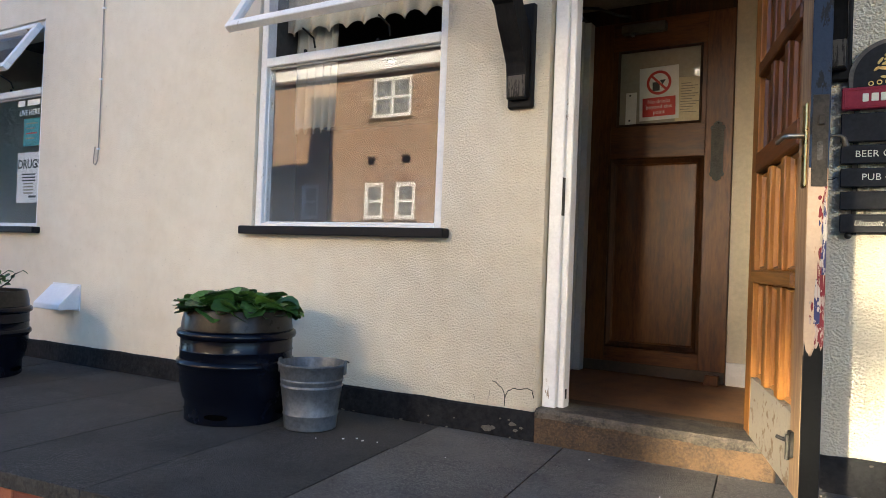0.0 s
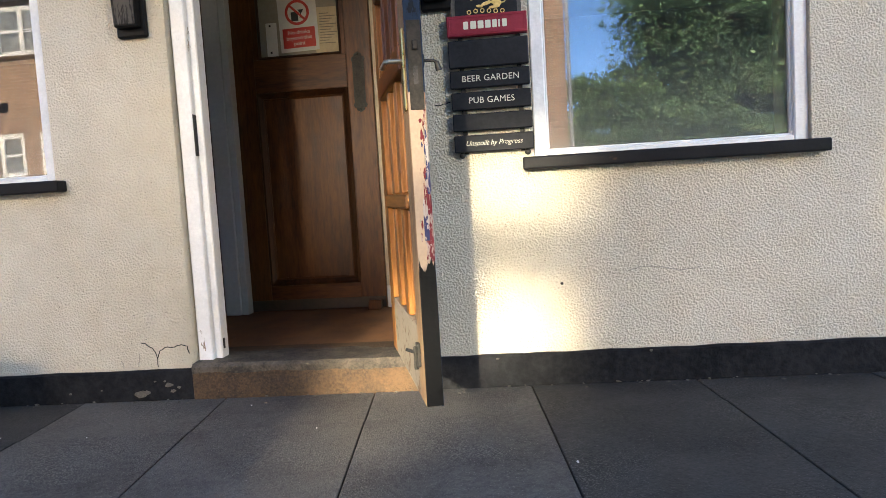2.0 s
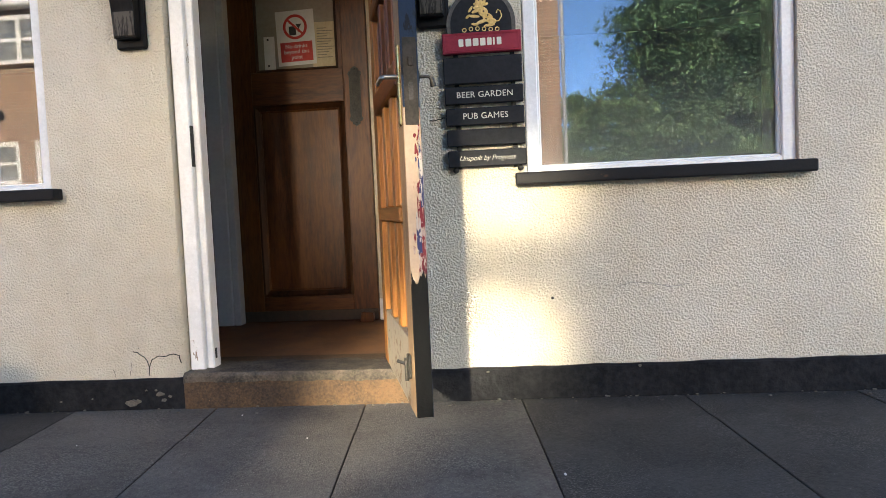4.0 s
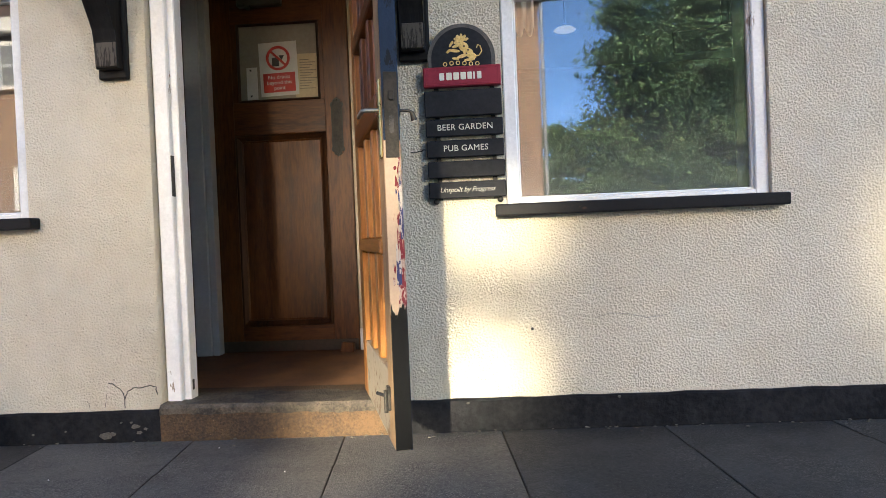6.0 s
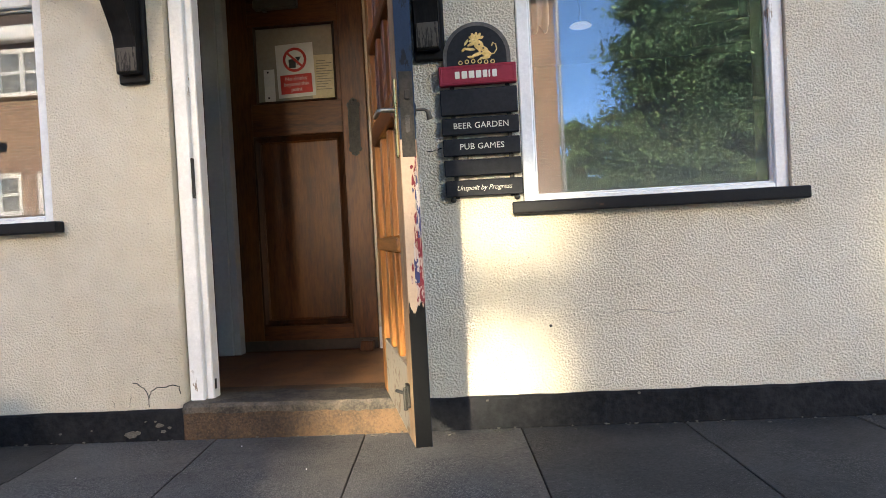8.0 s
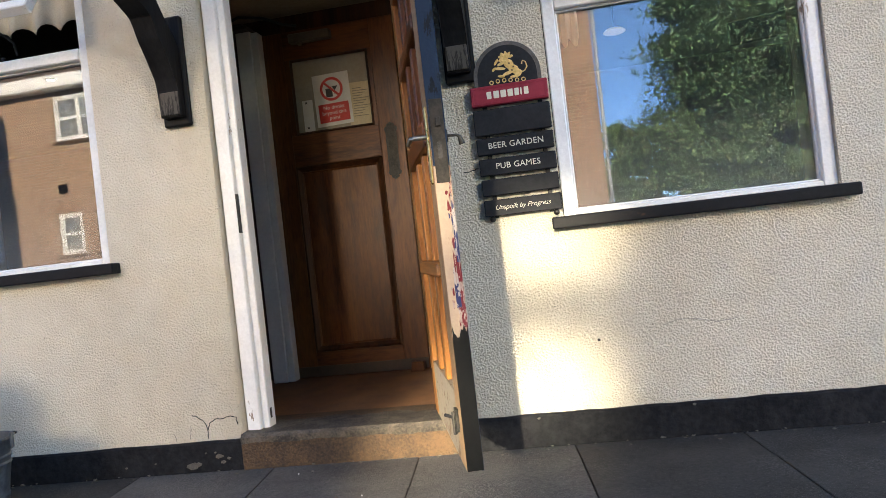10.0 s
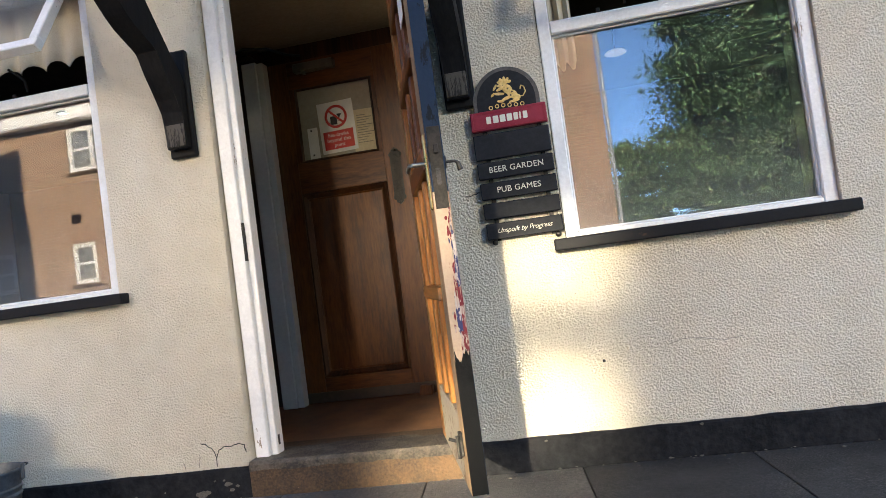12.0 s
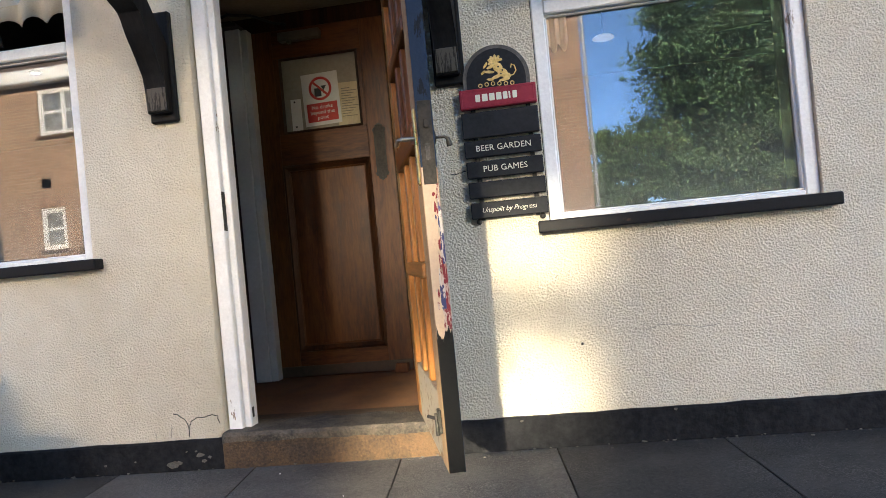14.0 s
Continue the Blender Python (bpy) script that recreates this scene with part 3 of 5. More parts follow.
part("tread", ragged_skin(-0.47, 0.40, 110, -0.037, 0.090, 0.17, 0.1255, 3.3), TREAD, doorstep, "grey worn stone tread", smooth=True)
bm = box(-0.97, 0.42, 0.298, 1.6, -0.2, 0.116)
tagged(part("lobby_floor", bm, MATTING), "brown worn lobby floor covering", "floor", kind="structure")
tagged(part("lobby_ceiling", box(-1.02, 0.50, 0.301, 1.6, 2.17, 2.26), LOBBY_CEIL), "dull brown lobby ceiling", "ceiling", kind="structure")
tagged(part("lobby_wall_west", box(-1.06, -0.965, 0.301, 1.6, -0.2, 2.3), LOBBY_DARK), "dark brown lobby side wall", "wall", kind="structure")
tagged(part("lobby_wall_east", box(0.345, 0.44, 0.301, 1.6, -0.2, 2.3), CREAM_WALL), "cream-painted lobby side wall", "wall", kind="structure")
tagged(part("lobby_wall_end", box(0.0515, 0.345, 1.20, 1.36, 0.1, 2.17), CREAM_WALL), "cream-painted wall beside the inner door", "wall", kind="structure")
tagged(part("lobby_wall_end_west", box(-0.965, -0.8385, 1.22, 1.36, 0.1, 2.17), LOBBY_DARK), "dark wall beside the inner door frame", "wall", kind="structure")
tagged(part("lobby_wall_head", box(-0.83, 0.051, 1.23, 1.36, 2.075, 2.17), OAK_DARK), "dark timber head over the inner door", "wall", kind="structure")
tagged(part("baseboard", box(0.0525, 0.345, 1.184, 1.1995, 0.116, 0.235, 0.004), WHITE_IN), "white-painted skirting board", "skirting", kind="structure")

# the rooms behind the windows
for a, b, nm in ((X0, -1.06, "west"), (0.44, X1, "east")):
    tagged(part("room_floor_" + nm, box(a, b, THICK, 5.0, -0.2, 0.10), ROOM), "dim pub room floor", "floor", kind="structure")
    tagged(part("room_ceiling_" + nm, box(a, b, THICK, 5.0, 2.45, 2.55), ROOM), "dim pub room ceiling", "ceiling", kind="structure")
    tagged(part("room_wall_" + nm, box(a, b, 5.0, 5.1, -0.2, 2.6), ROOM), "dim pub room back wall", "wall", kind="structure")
tagged(part("wall_west", box(X0 - 0.3, X0, 0.0, 8.0, -0.3, TOP), STUCCO), "cream-painted end wall of the pub", "wall", kind="structure")
tagged(part("wall_east", box(X1, X1 + 0.3, 0.0, 8.0, -0.3, TOP), STUCCO), "cream-painted end wall of the pub", "wall", kind="structure")
tagged(part("wall_back", box(X0, X1, 7.7, 8.0, -0.3, TOP), STUCCO), "plain back wall of the pub", "wall", kind="structure")
# unseen roof; its height is set to shape the shadow cast across the street
tagged(part("roof", prism([(-0.35, TOP + 0.002), (8.35, TOP + 0.002), (4.0, TOP + 1.9)], X0 - 0.4, X1 + 0.4, axis="x"), ROOF_TILE), "pitched tiled pub roof", "roof", kind="structure")
tagged(part("porch_canopy", box(-0.80, 0.74, -0.62, -0.002, 2.31, 2.39, 0.01), BLACK_TIMBER), "black timber porch canopy over the door", "canopy", kind="structure")

# ---- windows ----


def window(name, x0, x1, z0, transom, z1, label, opening=32.0):
    """A painted timber window with a fixed pane and a top-hung light propped open."""
    w = root(name, label, "window", kind="structure")
    f, y0, y1 = 0.048, 0.018, 0.085
    part("frame_jamb", box(x0 + .003, x0 + f, y0, y1, z0, z1, 0.004), WHITE, w)
    part("frame_jamb", box(x1 - f, x1 - .003, y0, y1, z0, z1, 0.004), WHITE, w)
    part("frame_rail", box(x0 + f, x1 - f, y0 + .002, y1, z0, z0 + 0.018, 0.004), WHITE, w)
    part("frame_rail", box(x0 + f, x1 - f, y0 + .002, y1, z1 - f, z1 - .003, 0.004), WHITE, w)
    part("transom", box(x0 + f, x1 - f, y0 - .004, y1, transom, transom + 0.048, 0.005), WHITE, w)
    g = 0.008
    gx0, gx1, gz0, gz1 = x0 + f, x1 - f, z0 + 0.018, transom
    bm = box(gx0, gx1, y0 + .02, y0 + .034, gz0, gz0 + g, 0.003)
    box(gx0, gx1, y0 + .02, y0 + .034, gz1 - g, gz1, 0.003, bm)
    box(gx0, gx0 + g, y0 + .02, y0 + .034, gz0 + g, gz1 - g, 0.003, bm)
    box(gx1 - g, gx1, y0 + .02, y0 + .034, gz0 + g, gz1 - g, 0.003, bm)
    part("putty_bead", bm, WHITE, w)
    part("pane", box(gx0 + .004, gx1 - .004, y0 + .036, y0 + .041, gz0 + .004, gz1 - .004), GLASS, w).visible_shadow = False
    # Dark boards added inside the reveals stand in for the shade there.
    for a, b in ((x0 + .001, x0 + .018), (x1 - .018, x1 - .001)):
        part("reveal_shade", box(a, b, y1 + .002, THICK - .002, z0 + .001, z1 - .001), ROOM, w, "dark board added over the reveal in place of shade")
    bm = box(x0 - 0.042, x1 + 0.043, -0.055, 0.016, z0 - 0.044, z0 - 0.001, 0.006, seg=2)
    part("window_sill", bm, SILL, w, "black-painted timber sill, paint worn to brown")
    # the light, hung at its head and swung outwards
    hinge = new("casement")
    hinge.parent = w
    hinge.matrix_basis = pose(0, 0.012, z1 - f, -opening, 0, 0)
    h, c = z1 - f - (transom + 0.048) + 0.012, 0.042
    a, b = x0 + f - 0.010, x1 - f + 0.010
    part("casement_rail", box(a, b, -0.042, 0, -h, -h + c, 0.004), WHITE, hinge)
    part("casement_rail", box(a, b, -0.042, 0, -c, 0, 0.004), WHITE, hinge)
    part("casement_stile", box(a, a + c, -0.0415, 0, -h + c, -c, 0.004), WHITE, hinge)
    part("casement_stile", box(b - c, b, -0.0415, 0, -h + c, -c, 0.004), WHITE, hinge)
    part("casement_pane", box(a + c - .004, b - c + .004, -0.024, -0.019, -h + c - .004, -c + .004), GLASS, hinge).visible_shadow = False
    for k in (0.33, 0.75):
        xx = a + (b - a) * k
        bm = tube([(xx, -0.005, transom + 0.055), (xx + 0.01, -0.03, transom + 0.095), (xx - 0.01, -0.09, transom + 0.13)], 0.005, 6)
        part("stay", bm, STEEL, w, "steel casement stay")
        part("stay_pin", box(xx - .10, xx - .085, 0.02, 0.035, transom + 0.048, transom + 0.066, 0.002), STEEL, w)
    return w


window("window_1", -5.55, -4.17, 0.82, 1.735, 2.24, "white timber window with a propped-open top light and notices behind the glass")
window("window_2", -2.135, -0.965, 0.845, 1.685, 2.24, "white timber window, paint flaking, with its top light propped open")
window("window_3", 0.847, 1.777, 0.82, 1.568, 2.09, "white timber window above a black sill, top light propped open")


def curtain(x0, x1, z0, z1, y, waves, name, label):
    bm = bmesh.new()
    n = waves * 8
    rows = []
    for i in range(n + 1):
        t = i / n
        x = x0 + (x1 - x0) * t
        off = 0.022 * math.sin(t * waves * 2 * math.pi) + 0.008 * math.sin(t * waves * 5 + 1)
        hem = 0.018 * math.sin(t * waves * 2 * math.pi + 1.2)
        rows.append([bm.verts.new((x, y + off * (1 - 0.5 * k / 4), z0 + hem * (1 - k / 4) + (z1 - z0) * k / 4)) for k in range(5)])
    for r, s in zip(rows, rows[1:]):
        for k in range(4):
            bm.faces.new((r[k], r[k + 1], s[k + 1], s[k]))
    ob = part(name, bm, CURTAIN, smooth=True)
    mod = ob.modifiers.new("thick", "SOLIDIFY")
    mod.thickness = 0.004
    return tagged(ob, label, "curtain")


curtain(-2.10, -1.02, 1.90, 2.22, 0.17, 9, "curtain_pelmet", "gathered cream pelmet hanging behind the open light")
curtain(-2.09, -1.80, 1.38, 2.20, 0.24, 5, "curtain", "cream curtain drawn back at the side of the window")
curtain(0.88, 1.76, 1.80, 2.07, 0.17, 8, "curtain_pelmet", "gathered cream pelmet hanging behind the open light")
curtain(0.87, 0.985, 1.50, 2.05, 0.24, 3, "curtain", "cream curtain drawn back at the side of the window")

# ---- outer door frame ----
df = root("door_1", "white-painted timber door frame with flaking paint and dark hinge recess", "door frame", kind="structure")
part("frame_jamb", box(-0.468, -0.412, 0.028, 0.115, 0.116, 2.155, 0.004), WHITE, df)
part("frame_stop", box(-0.412, -0.384, 0.052, 0.115, 0.118, 2.10, 0.004), WHITE, df)
part("frame_jamb", box(0.335, 0.395, 0.028, 0.115, 0.116, 2.155, 0.004), WHITE, df)
part("frame_head", box(-0.412, 0.335, 0.028, 0.115, 2.10, 2.155, 0.004), WHITE, df)
part("strike_plate", box(-0.4135, -0.4095, 0.030, 0.056, 0.905, 1.06, 0.001), IRON, df, "blackened iron strike plate")
part("rust_hole", box(-0.386, -0.3825, 0.066, 0.082, 0.16, 0.20, 0.001), IRON, df)

# ---- inner door ----
inner = root("inner_door", "closed brown varnished oak door with panel, glazed top and notices", "door", pose(-0.725, 1.225, 0.118))
W, Hh, T = 0.775, 1.945, 0.044
S = 0.135           # stile width
part("stile", box(0, S, -T, 0, 0, Hh, 0.003), OAK, inner)
part("stile", box(W - S, W, -T, 0, 0, Hh, 0.003), OAK, inner)
part("top_rail", box(S, W - S, -T + .001, 0, 1.785, Hh, 0.002), OAK_RAIL, inner)
GX0, GX1 = 0.165, 0.618
part("glazing_stile", box(S, GX0, -T + .001, 0, 1.36, 1.785, 0.001), OAK, inner)
part("glazing_stile", box(GX1, W - S, -T + .001, 0, 1.36, 1.785, 0.001), OAK, inner)
part("lock_rail", box(S, W - S, -T + .001, 0, 1.185, 1.36, 0.002), OAK_RAIL, inner)
part("bottom_rail", box(S, W - S, -T + .001, 0, 0, 0.14, 0.002), OAK_RAIL, inner)
part("panel", box(S + .004, W - S - .004, -T + .016, -.012, 0.144, 1.181, 0.002), OAK, inner)


def moulding(x0, x1, z0, z1, y, w, d, mat, parent, name="moulding"):
    """A mitred bead round a rectangle."""
    o = [(x0, z0), (x1, z0), (x1, z1), (x0, z1)]
    i = [(x0 + w, z0 + w), (x1 - w, z0 + w), (x1 - w, z1 - w), (x0 + w, z1 - w)]
    m1 = [(x0 + w * .45, z0 + w * .45), (x1 - w * .45, z0 + w * .45), (x1 - w * .45, z1 - w * .45), (x0 + w * .45, z1 - w * .45)]
    for k in range(4):
        j = (k + 1) % 4
        bm = bmesh.new()
        prof = [[(p[0], y + dy, p[1]) for p, dy in ((o[n], 0.0), (o[n], -d * .5), (m1[n], -d), (i[n], -d * .35), (i[n], 0.0))] for n in (k, j)]
        a = [bm.verts.new(c) for c in prof[0]]
        b = [bm.verts.new(c) for c in prof[1]]
        for n in range(5):
            bm.faces.new((a[n], a[(n + 1) % 5], b[(n + 1) % 5], b[n]))
        bm.faces.new(a), bm.faces.new(b[::-1])
        part(name, bm, mat, parent)


moulding(S - .002, W - S + .002, 0.138, 1.187, -T + .017, 0.034, 0.022, OAK_DARK, inner)
moulding(S + .028, W - S - .028, 0.170, 1.155, -T + .017, 0.012, 0.008, OAK, inner, "inner_bead")
moulding(GX0 - .002, GX1 + .002, 1.358, 1.787, -T + .010, 0.016, 0.012, OAK_DARK, inner, "glazing_bead")
part("glass_pane", box(GX0 - .002, GX1 + .002, -.024, -.019, 1.358, 1.787), FROSTED, inner, "dusty glass pane with a pale backing")
part("kick_board", box(0.004, W - .004, -T - .004, -T + .002, 0.004, 0.062, 0.002), LOBBY_DARK, inner, "dark scuffed kick board")
# ornate push plate
px, pz0, pz1 = W - 0.072, 1.05, 1.36
pts = []
for sgn, zc in ((1, pz1), (-1, pz0)):
    arc = [(-.030, -.050), (-.038, -.035), (-.030, -.022), (-.020, -.022), (-.022, -.010), (-.010, -.003), (0, .004), (.010, -.003), (.022, -.010), (.020, -.022), (.030, -.022), (.038, -.035), (.030, -.050)]
    seq = arc if sgn > 0 else arc[::-1]
    pts += [(px + a, zc + sgn * b) for a, b in seq]
part("push_plate", prism(pts, -T - .004, -T + .001, 0.001), ANTIQUE, inner, "dark ornate metal push plate")
for zz in (pz0 + .012, pz1 - .012):
    bm = bmesh.new()
    bmesh.ops.create_uvsphere(bm, u_segments=8, v_segments=6, radius=0.005, matrix=Matrix.Translation((px, -T - .004, zz)))
    part("screw", bm, ANTIQUE, inner)
bm = box(0.19, 0.43, -T - .05, -T, 1.865, 1.915, 0.006)
box(0.24, 0.26, -T - .052, -T - .02, 1.85, 1.866, 0.002, bm)
part("door_closer", bm, GREY_PLASTIC, inner, "grey door closer box")

# white frame beside the inner door, its gloss greyed in place of shade
fr = root("inner_door_frame", "white gloss-painted frame of the inner door, greyed in place of shade", "door frame", kind="structure")
part("frame_post", box(-0.824, -0.738, 1.10, 1.22, 0.117, 2.075, 0.004), SHADED_GLOSS, fr)
part("frame_lip", box(-0.7375, -0.700, 1.112, 1.178, 0.117, 2.068, 0.003), SHADED_GLOSS, fr)
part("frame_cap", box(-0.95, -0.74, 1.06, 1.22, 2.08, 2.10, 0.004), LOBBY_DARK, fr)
cord = root("lobby_cable", "thin dark cable sagging along the lobby ceiling", "cable")
part("cable", tube([(-0.90, 1.08, 2.12), (-0.78, 1.06, 2.145), (-0.66, 1.10, 2.135), (-0.56, 1.16, 2.10), (-0.50, 1.195, 2.095)], .008, 6), IRON, cord)
for zz in (0.30, 1.75):
    part("hinge", box(-0.722, -0.703, 1.1095, 1.113, zz, zz + 0.10, 0.001), SHADED_GLOSS, fr)
tagged(part("door_wedge", prism([(0, 0), (0.075, 0), (0.075, 0.05), (0.01, 0.055)], 0, 0.05, 0.003), OAK), "small wooden block standing against the inner door", "door stop").matrix_world = pose(-0.045, 1.115, 0.1165)

# notices on the door glass
yg = 1.225 - 0.0255
sign = root("drinks_notice", "white laminated notice with red prohibition ring and red text panel", "notice", pose(-0.335, yg - .0015, 1.655, 0, -1.5, 0))
part("sheet", box(-.105, .105, -.0015, 0, -.145, .145), PAPER, sign)
part("red_panel", box(-.088, .088, -.0030, -.0016, -.125, -.022), RED_INK, sign)
part("ring", ring_flat(0, .058, .052, .066, -.0032, -.0016), RED_INK, sign)
part("glass_symbol", prism([(-.034, .015), (.004, .015), (.004, .062), (-.034, .062)], -.0026, -.0016), BLACK_INK, sign)
part("glass_symbol", prism([(.010, .030), (.028, .030), (.021, .034), (.021, .050), (.036, .072), (.004, .072), (.017, .050), (.017, .034)], -.0026, -.0016), BLACK_INK, sign)
bm = box(-.056, .056, -.0038, -.0027, -.006, .006)
bmesh.ops.rotate(bm, verts=bm.verts, matrix=Matrix.Rotation(radians(45), 3, "Y"))
bmesh.ops.translate(bm, verts=bm.verts, vec=(0, 0, .058))
part("bar", bm, RED_INK, sign)
for k, line in enumerate(("No drinks", "beyond this", "point")):
    words("lettering", line, 0.030, pose(0, -.0034, -.045 - .029 * k, *FACING), PAPER, sign, 0.0004)
letter = root("letter", "yellowed typed letter taped behind the notice", "paper", pose(-0.175, yg - .0003, 1.61, 0, 1, 0))
part("sheet", box(-.07, .068, -.001, 0, -.115, .12), LETTER_PAPER, letter)
for k in range(12):
    part("text_line", box(-.045, -.045 + 0.05 + 0.05 * ((k * 37) % 10) / 10, -.0016, -.001, .085 - k * .014, .089 - k * .014), GREY_INK, letter)
slip = root("paper_slip", "small pale paper slip taped to the door glass", "paper", pose(-0.485, yg - .0003, 1.58))
part("sheet", box(-.03, .03, -.001, 0, -.09, .09), PAPER, slip)
for zz in (-.07, .07):
    part("tape_dot", box(-.012, -.002, -.0018, -.001, zz, zz + .01), BLACK_INK, slip)

# lobby lamp
lamp = root("ceiling_lamp", "dark round ceiling lamp with white glass globe", "lamp", pose(0.205, 0.92, 2.17))
part("base", lathe([(0, 0), (.09, 0), (.095, -.02), (.06, -.045), (0, -.045)], 28), LOBBY_DARK, lamp, smooth=True)
part("globe", lathe([(.045, -.045), (.07, -.07), (.075, -.10), (.06, -.13), (.03, -.15), (0, -.155)], 28), LOBBY_LAMP, lamp, "lit white glass globe", smooth=True)

# ---- outer door, standing open ----
# local x runs from the hinge to the free edge, local -y is the face towards the lobby side
HX, HY = 0.292, 0.05
ang = math.degrees(math.atan2(-0.77, 0.226))
door = root("outer_door", "open timber door, orange varnish inside, blue paint outside, worn edge", "door", pose(HX, HY, 0.150, 0, 0, ang))
DW, DH, DT = 0.802, 1.93, 0.046
E_ST = 0.105
part("hinge_stile", box(0, 0.10, -DT * .0 - 0.0, DT * .85, 0, DH, 0.002), PINE, door)
part("free_stile", box(DW - E_ST, DW - .004, 0, DT * .85, 0, DH, 0.003), STILE, door, "pale worn stile at the free edge")
part("bottom_rail", box(0.10, DW - E_ST, 0.001, DT * .85, 0, 0.20, 0.002), BARE, door, "scuffed pale bottom rail")
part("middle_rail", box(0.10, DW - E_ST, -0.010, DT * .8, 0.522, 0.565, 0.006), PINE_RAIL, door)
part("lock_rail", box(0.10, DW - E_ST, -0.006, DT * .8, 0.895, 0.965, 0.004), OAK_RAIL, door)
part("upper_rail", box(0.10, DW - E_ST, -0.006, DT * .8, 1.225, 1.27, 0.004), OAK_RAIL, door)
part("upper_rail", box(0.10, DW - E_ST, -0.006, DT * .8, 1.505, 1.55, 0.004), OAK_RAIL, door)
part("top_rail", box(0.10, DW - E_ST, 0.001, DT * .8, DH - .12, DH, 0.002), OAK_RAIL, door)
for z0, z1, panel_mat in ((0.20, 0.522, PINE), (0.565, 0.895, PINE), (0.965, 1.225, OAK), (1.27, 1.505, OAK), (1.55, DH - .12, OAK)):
    for k in range(3):
        a = 0.10 + (DW - E_ST - 0.10) * k / 3
        b = 0.10 + (DW - E_ST - 0.10) * (k + 1) / 3
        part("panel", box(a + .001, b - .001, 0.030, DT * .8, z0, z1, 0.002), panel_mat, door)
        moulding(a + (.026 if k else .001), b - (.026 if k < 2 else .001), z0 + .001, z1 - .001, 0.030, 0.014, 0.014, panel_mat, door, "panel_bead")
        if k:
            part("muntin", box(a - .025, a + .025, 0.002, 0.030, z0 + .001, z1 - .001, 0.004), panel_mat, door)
part("pinned_paper", box(0.50, 0.62, -0.001, 0.002, 1.38, 1.62), PAPER, door, "strip of white paper on the door")
# painted outer skin
part("outer_face", box(0.0, DW - .002, DT * .855, DT, 0, DH, 0.001), BLUE, door, "dark blue painted outer face")
for z0, z1 in ((0.12, 0.9), (1.05, 1.8)):
    moulding(0.12, DW - .12, z0, z1, DT + .002, 0.03, -0.014, BLUE, door, "outer_moulding")
# the edge: black below, bare wood with paint flakes in the middle, blue above
e0, e1 = DW - .0045, DW
part("edge_black", box(e0, e1, .001, DT - .001, 0.002, 0.36, 0.0008), BLACK_EDGE, door, "black-painted lower door edge")
part("edge_bare", box(e0, e1 - .0005, .001, DT - .001, 0.362, 0.82, 0.0008), RAW_EDGE, door, "bare wooden door edge with old paint flakes")
part("edge_blue", box(e0, e1, .001, DT - .001, 0.822, DH - .002, 0.0008), BLUE, door, "blue-painted upper door edge")
random.seed(11)
for k in range(44):
    zc = 0.34 + 0.46 * (k / 44) ** 1.25
    w, h = random.uniform(.002, .005), random.uniform(.006, .022)
    yc = DT - .007 - random.random() * (.012 if zc > .5 else .026)
    pts = [(yc + w * (0.5 + .6 * random.random()) * math.cos(a), zc + h * (0.5 + .6 * random.random()) * math.sin(a)) for a in [i * math.pi / 4 for i in range(8)]]
    part("paint_flake", prism(pts, e1 - .001, e1 + .0009, axis="x"), random.choice((RED_FLAKE, NAVY_FLAKE, RED_FLAKE, BARE)) if zc > .37 else BLACK_EDGE, door)
for z0, z1, y0, y1, mat_, nm in ((0.30, 0.405, .002, DT - .002, BLACK_EDGE, "black"), (0.385, 0.60, DT - .019, DT - .001, RED_FLAKE, "red"), (0.44, 0.56, DT - .024, DT - .011, NAVY_FLAKE, "navy"), (0.56, 0.80, DT - .010, DT - .001, NAVY_FLAKE, "navy")):
    n = 9
    pts = [(y0, z0), (y1, z0)] + [(y1 - (y1 - y0) * i / n, z1 - random.random() * (z1 - z0) * (.55 if nm != "black" else .8)) for i in range(n + 1)]
    part("paint_remnant", prism(pts, e1 - .001, e1 + .0004 + .0002 * len(nm), axis="x"), mat_, door, "ragged remnant of " + nm + " paint")
# lock, handles, bolt
part("lock_plate", box(e1 - .001, e1 + .002, .006, DT - .004, 0.775, 1.0, 0.0008), STEEL, door, "tarnished steel lock plate")
part("latch", box(e1 + .001, e1 + .010, .018, .032, 0.925, 0.95, 0.002), STEEL, door)
part("keyhole", box(e1 + .0015, e1 + .0026, .018, .030, 0.84, 0.885), IRON, door)
part("handle_plate", box(DW - .052, DW - .014, -.006, .001, 0.775, 0.985, 0.003), BRASS, door, "bright brass handle plate")
bm = tube([(DW - .037, -.004, .905), (DW - .037, -.040, .905), (DW - .045, -.047, .905), (DW - .12, -.049, .902)], .0065, 10)
part("lever_handle", bm, CHROME, door, "worn metal lever handle", smooth=True)
bm = tube([(DW - .037, DT, .905), (DW - .037, DT + .032, .905), (DW - .037, DT + .040, .900), (DW - .041, DT + .046, .880)], [.004, .004, .006, .009], 10)
part("lever_handle", bm, IRON, door, "dark curved outer handle", smooth=True)
part("handle_rose", lathe([(0, 0), (.02, 0), (.018, .006), (0, .006)], 16), IRON, door).matrix_basis = pose(DW - .037, DT, .905, -90, 0, 0)
bm = box(DW - .088, DW - .058, -.010, .001, .095, .160, .002)
merge(bm, tube([(DW - .072, -.012, .088), (DW - .072, -.012, .150)], .006, 8))
merge(bm, tube([(DW - .072, -.014, .135), (DW - .092, -.034, .140)], .005, 8))
part("bolt", bm, IRON, door, "black iron bolt")

# ---- brackets ----


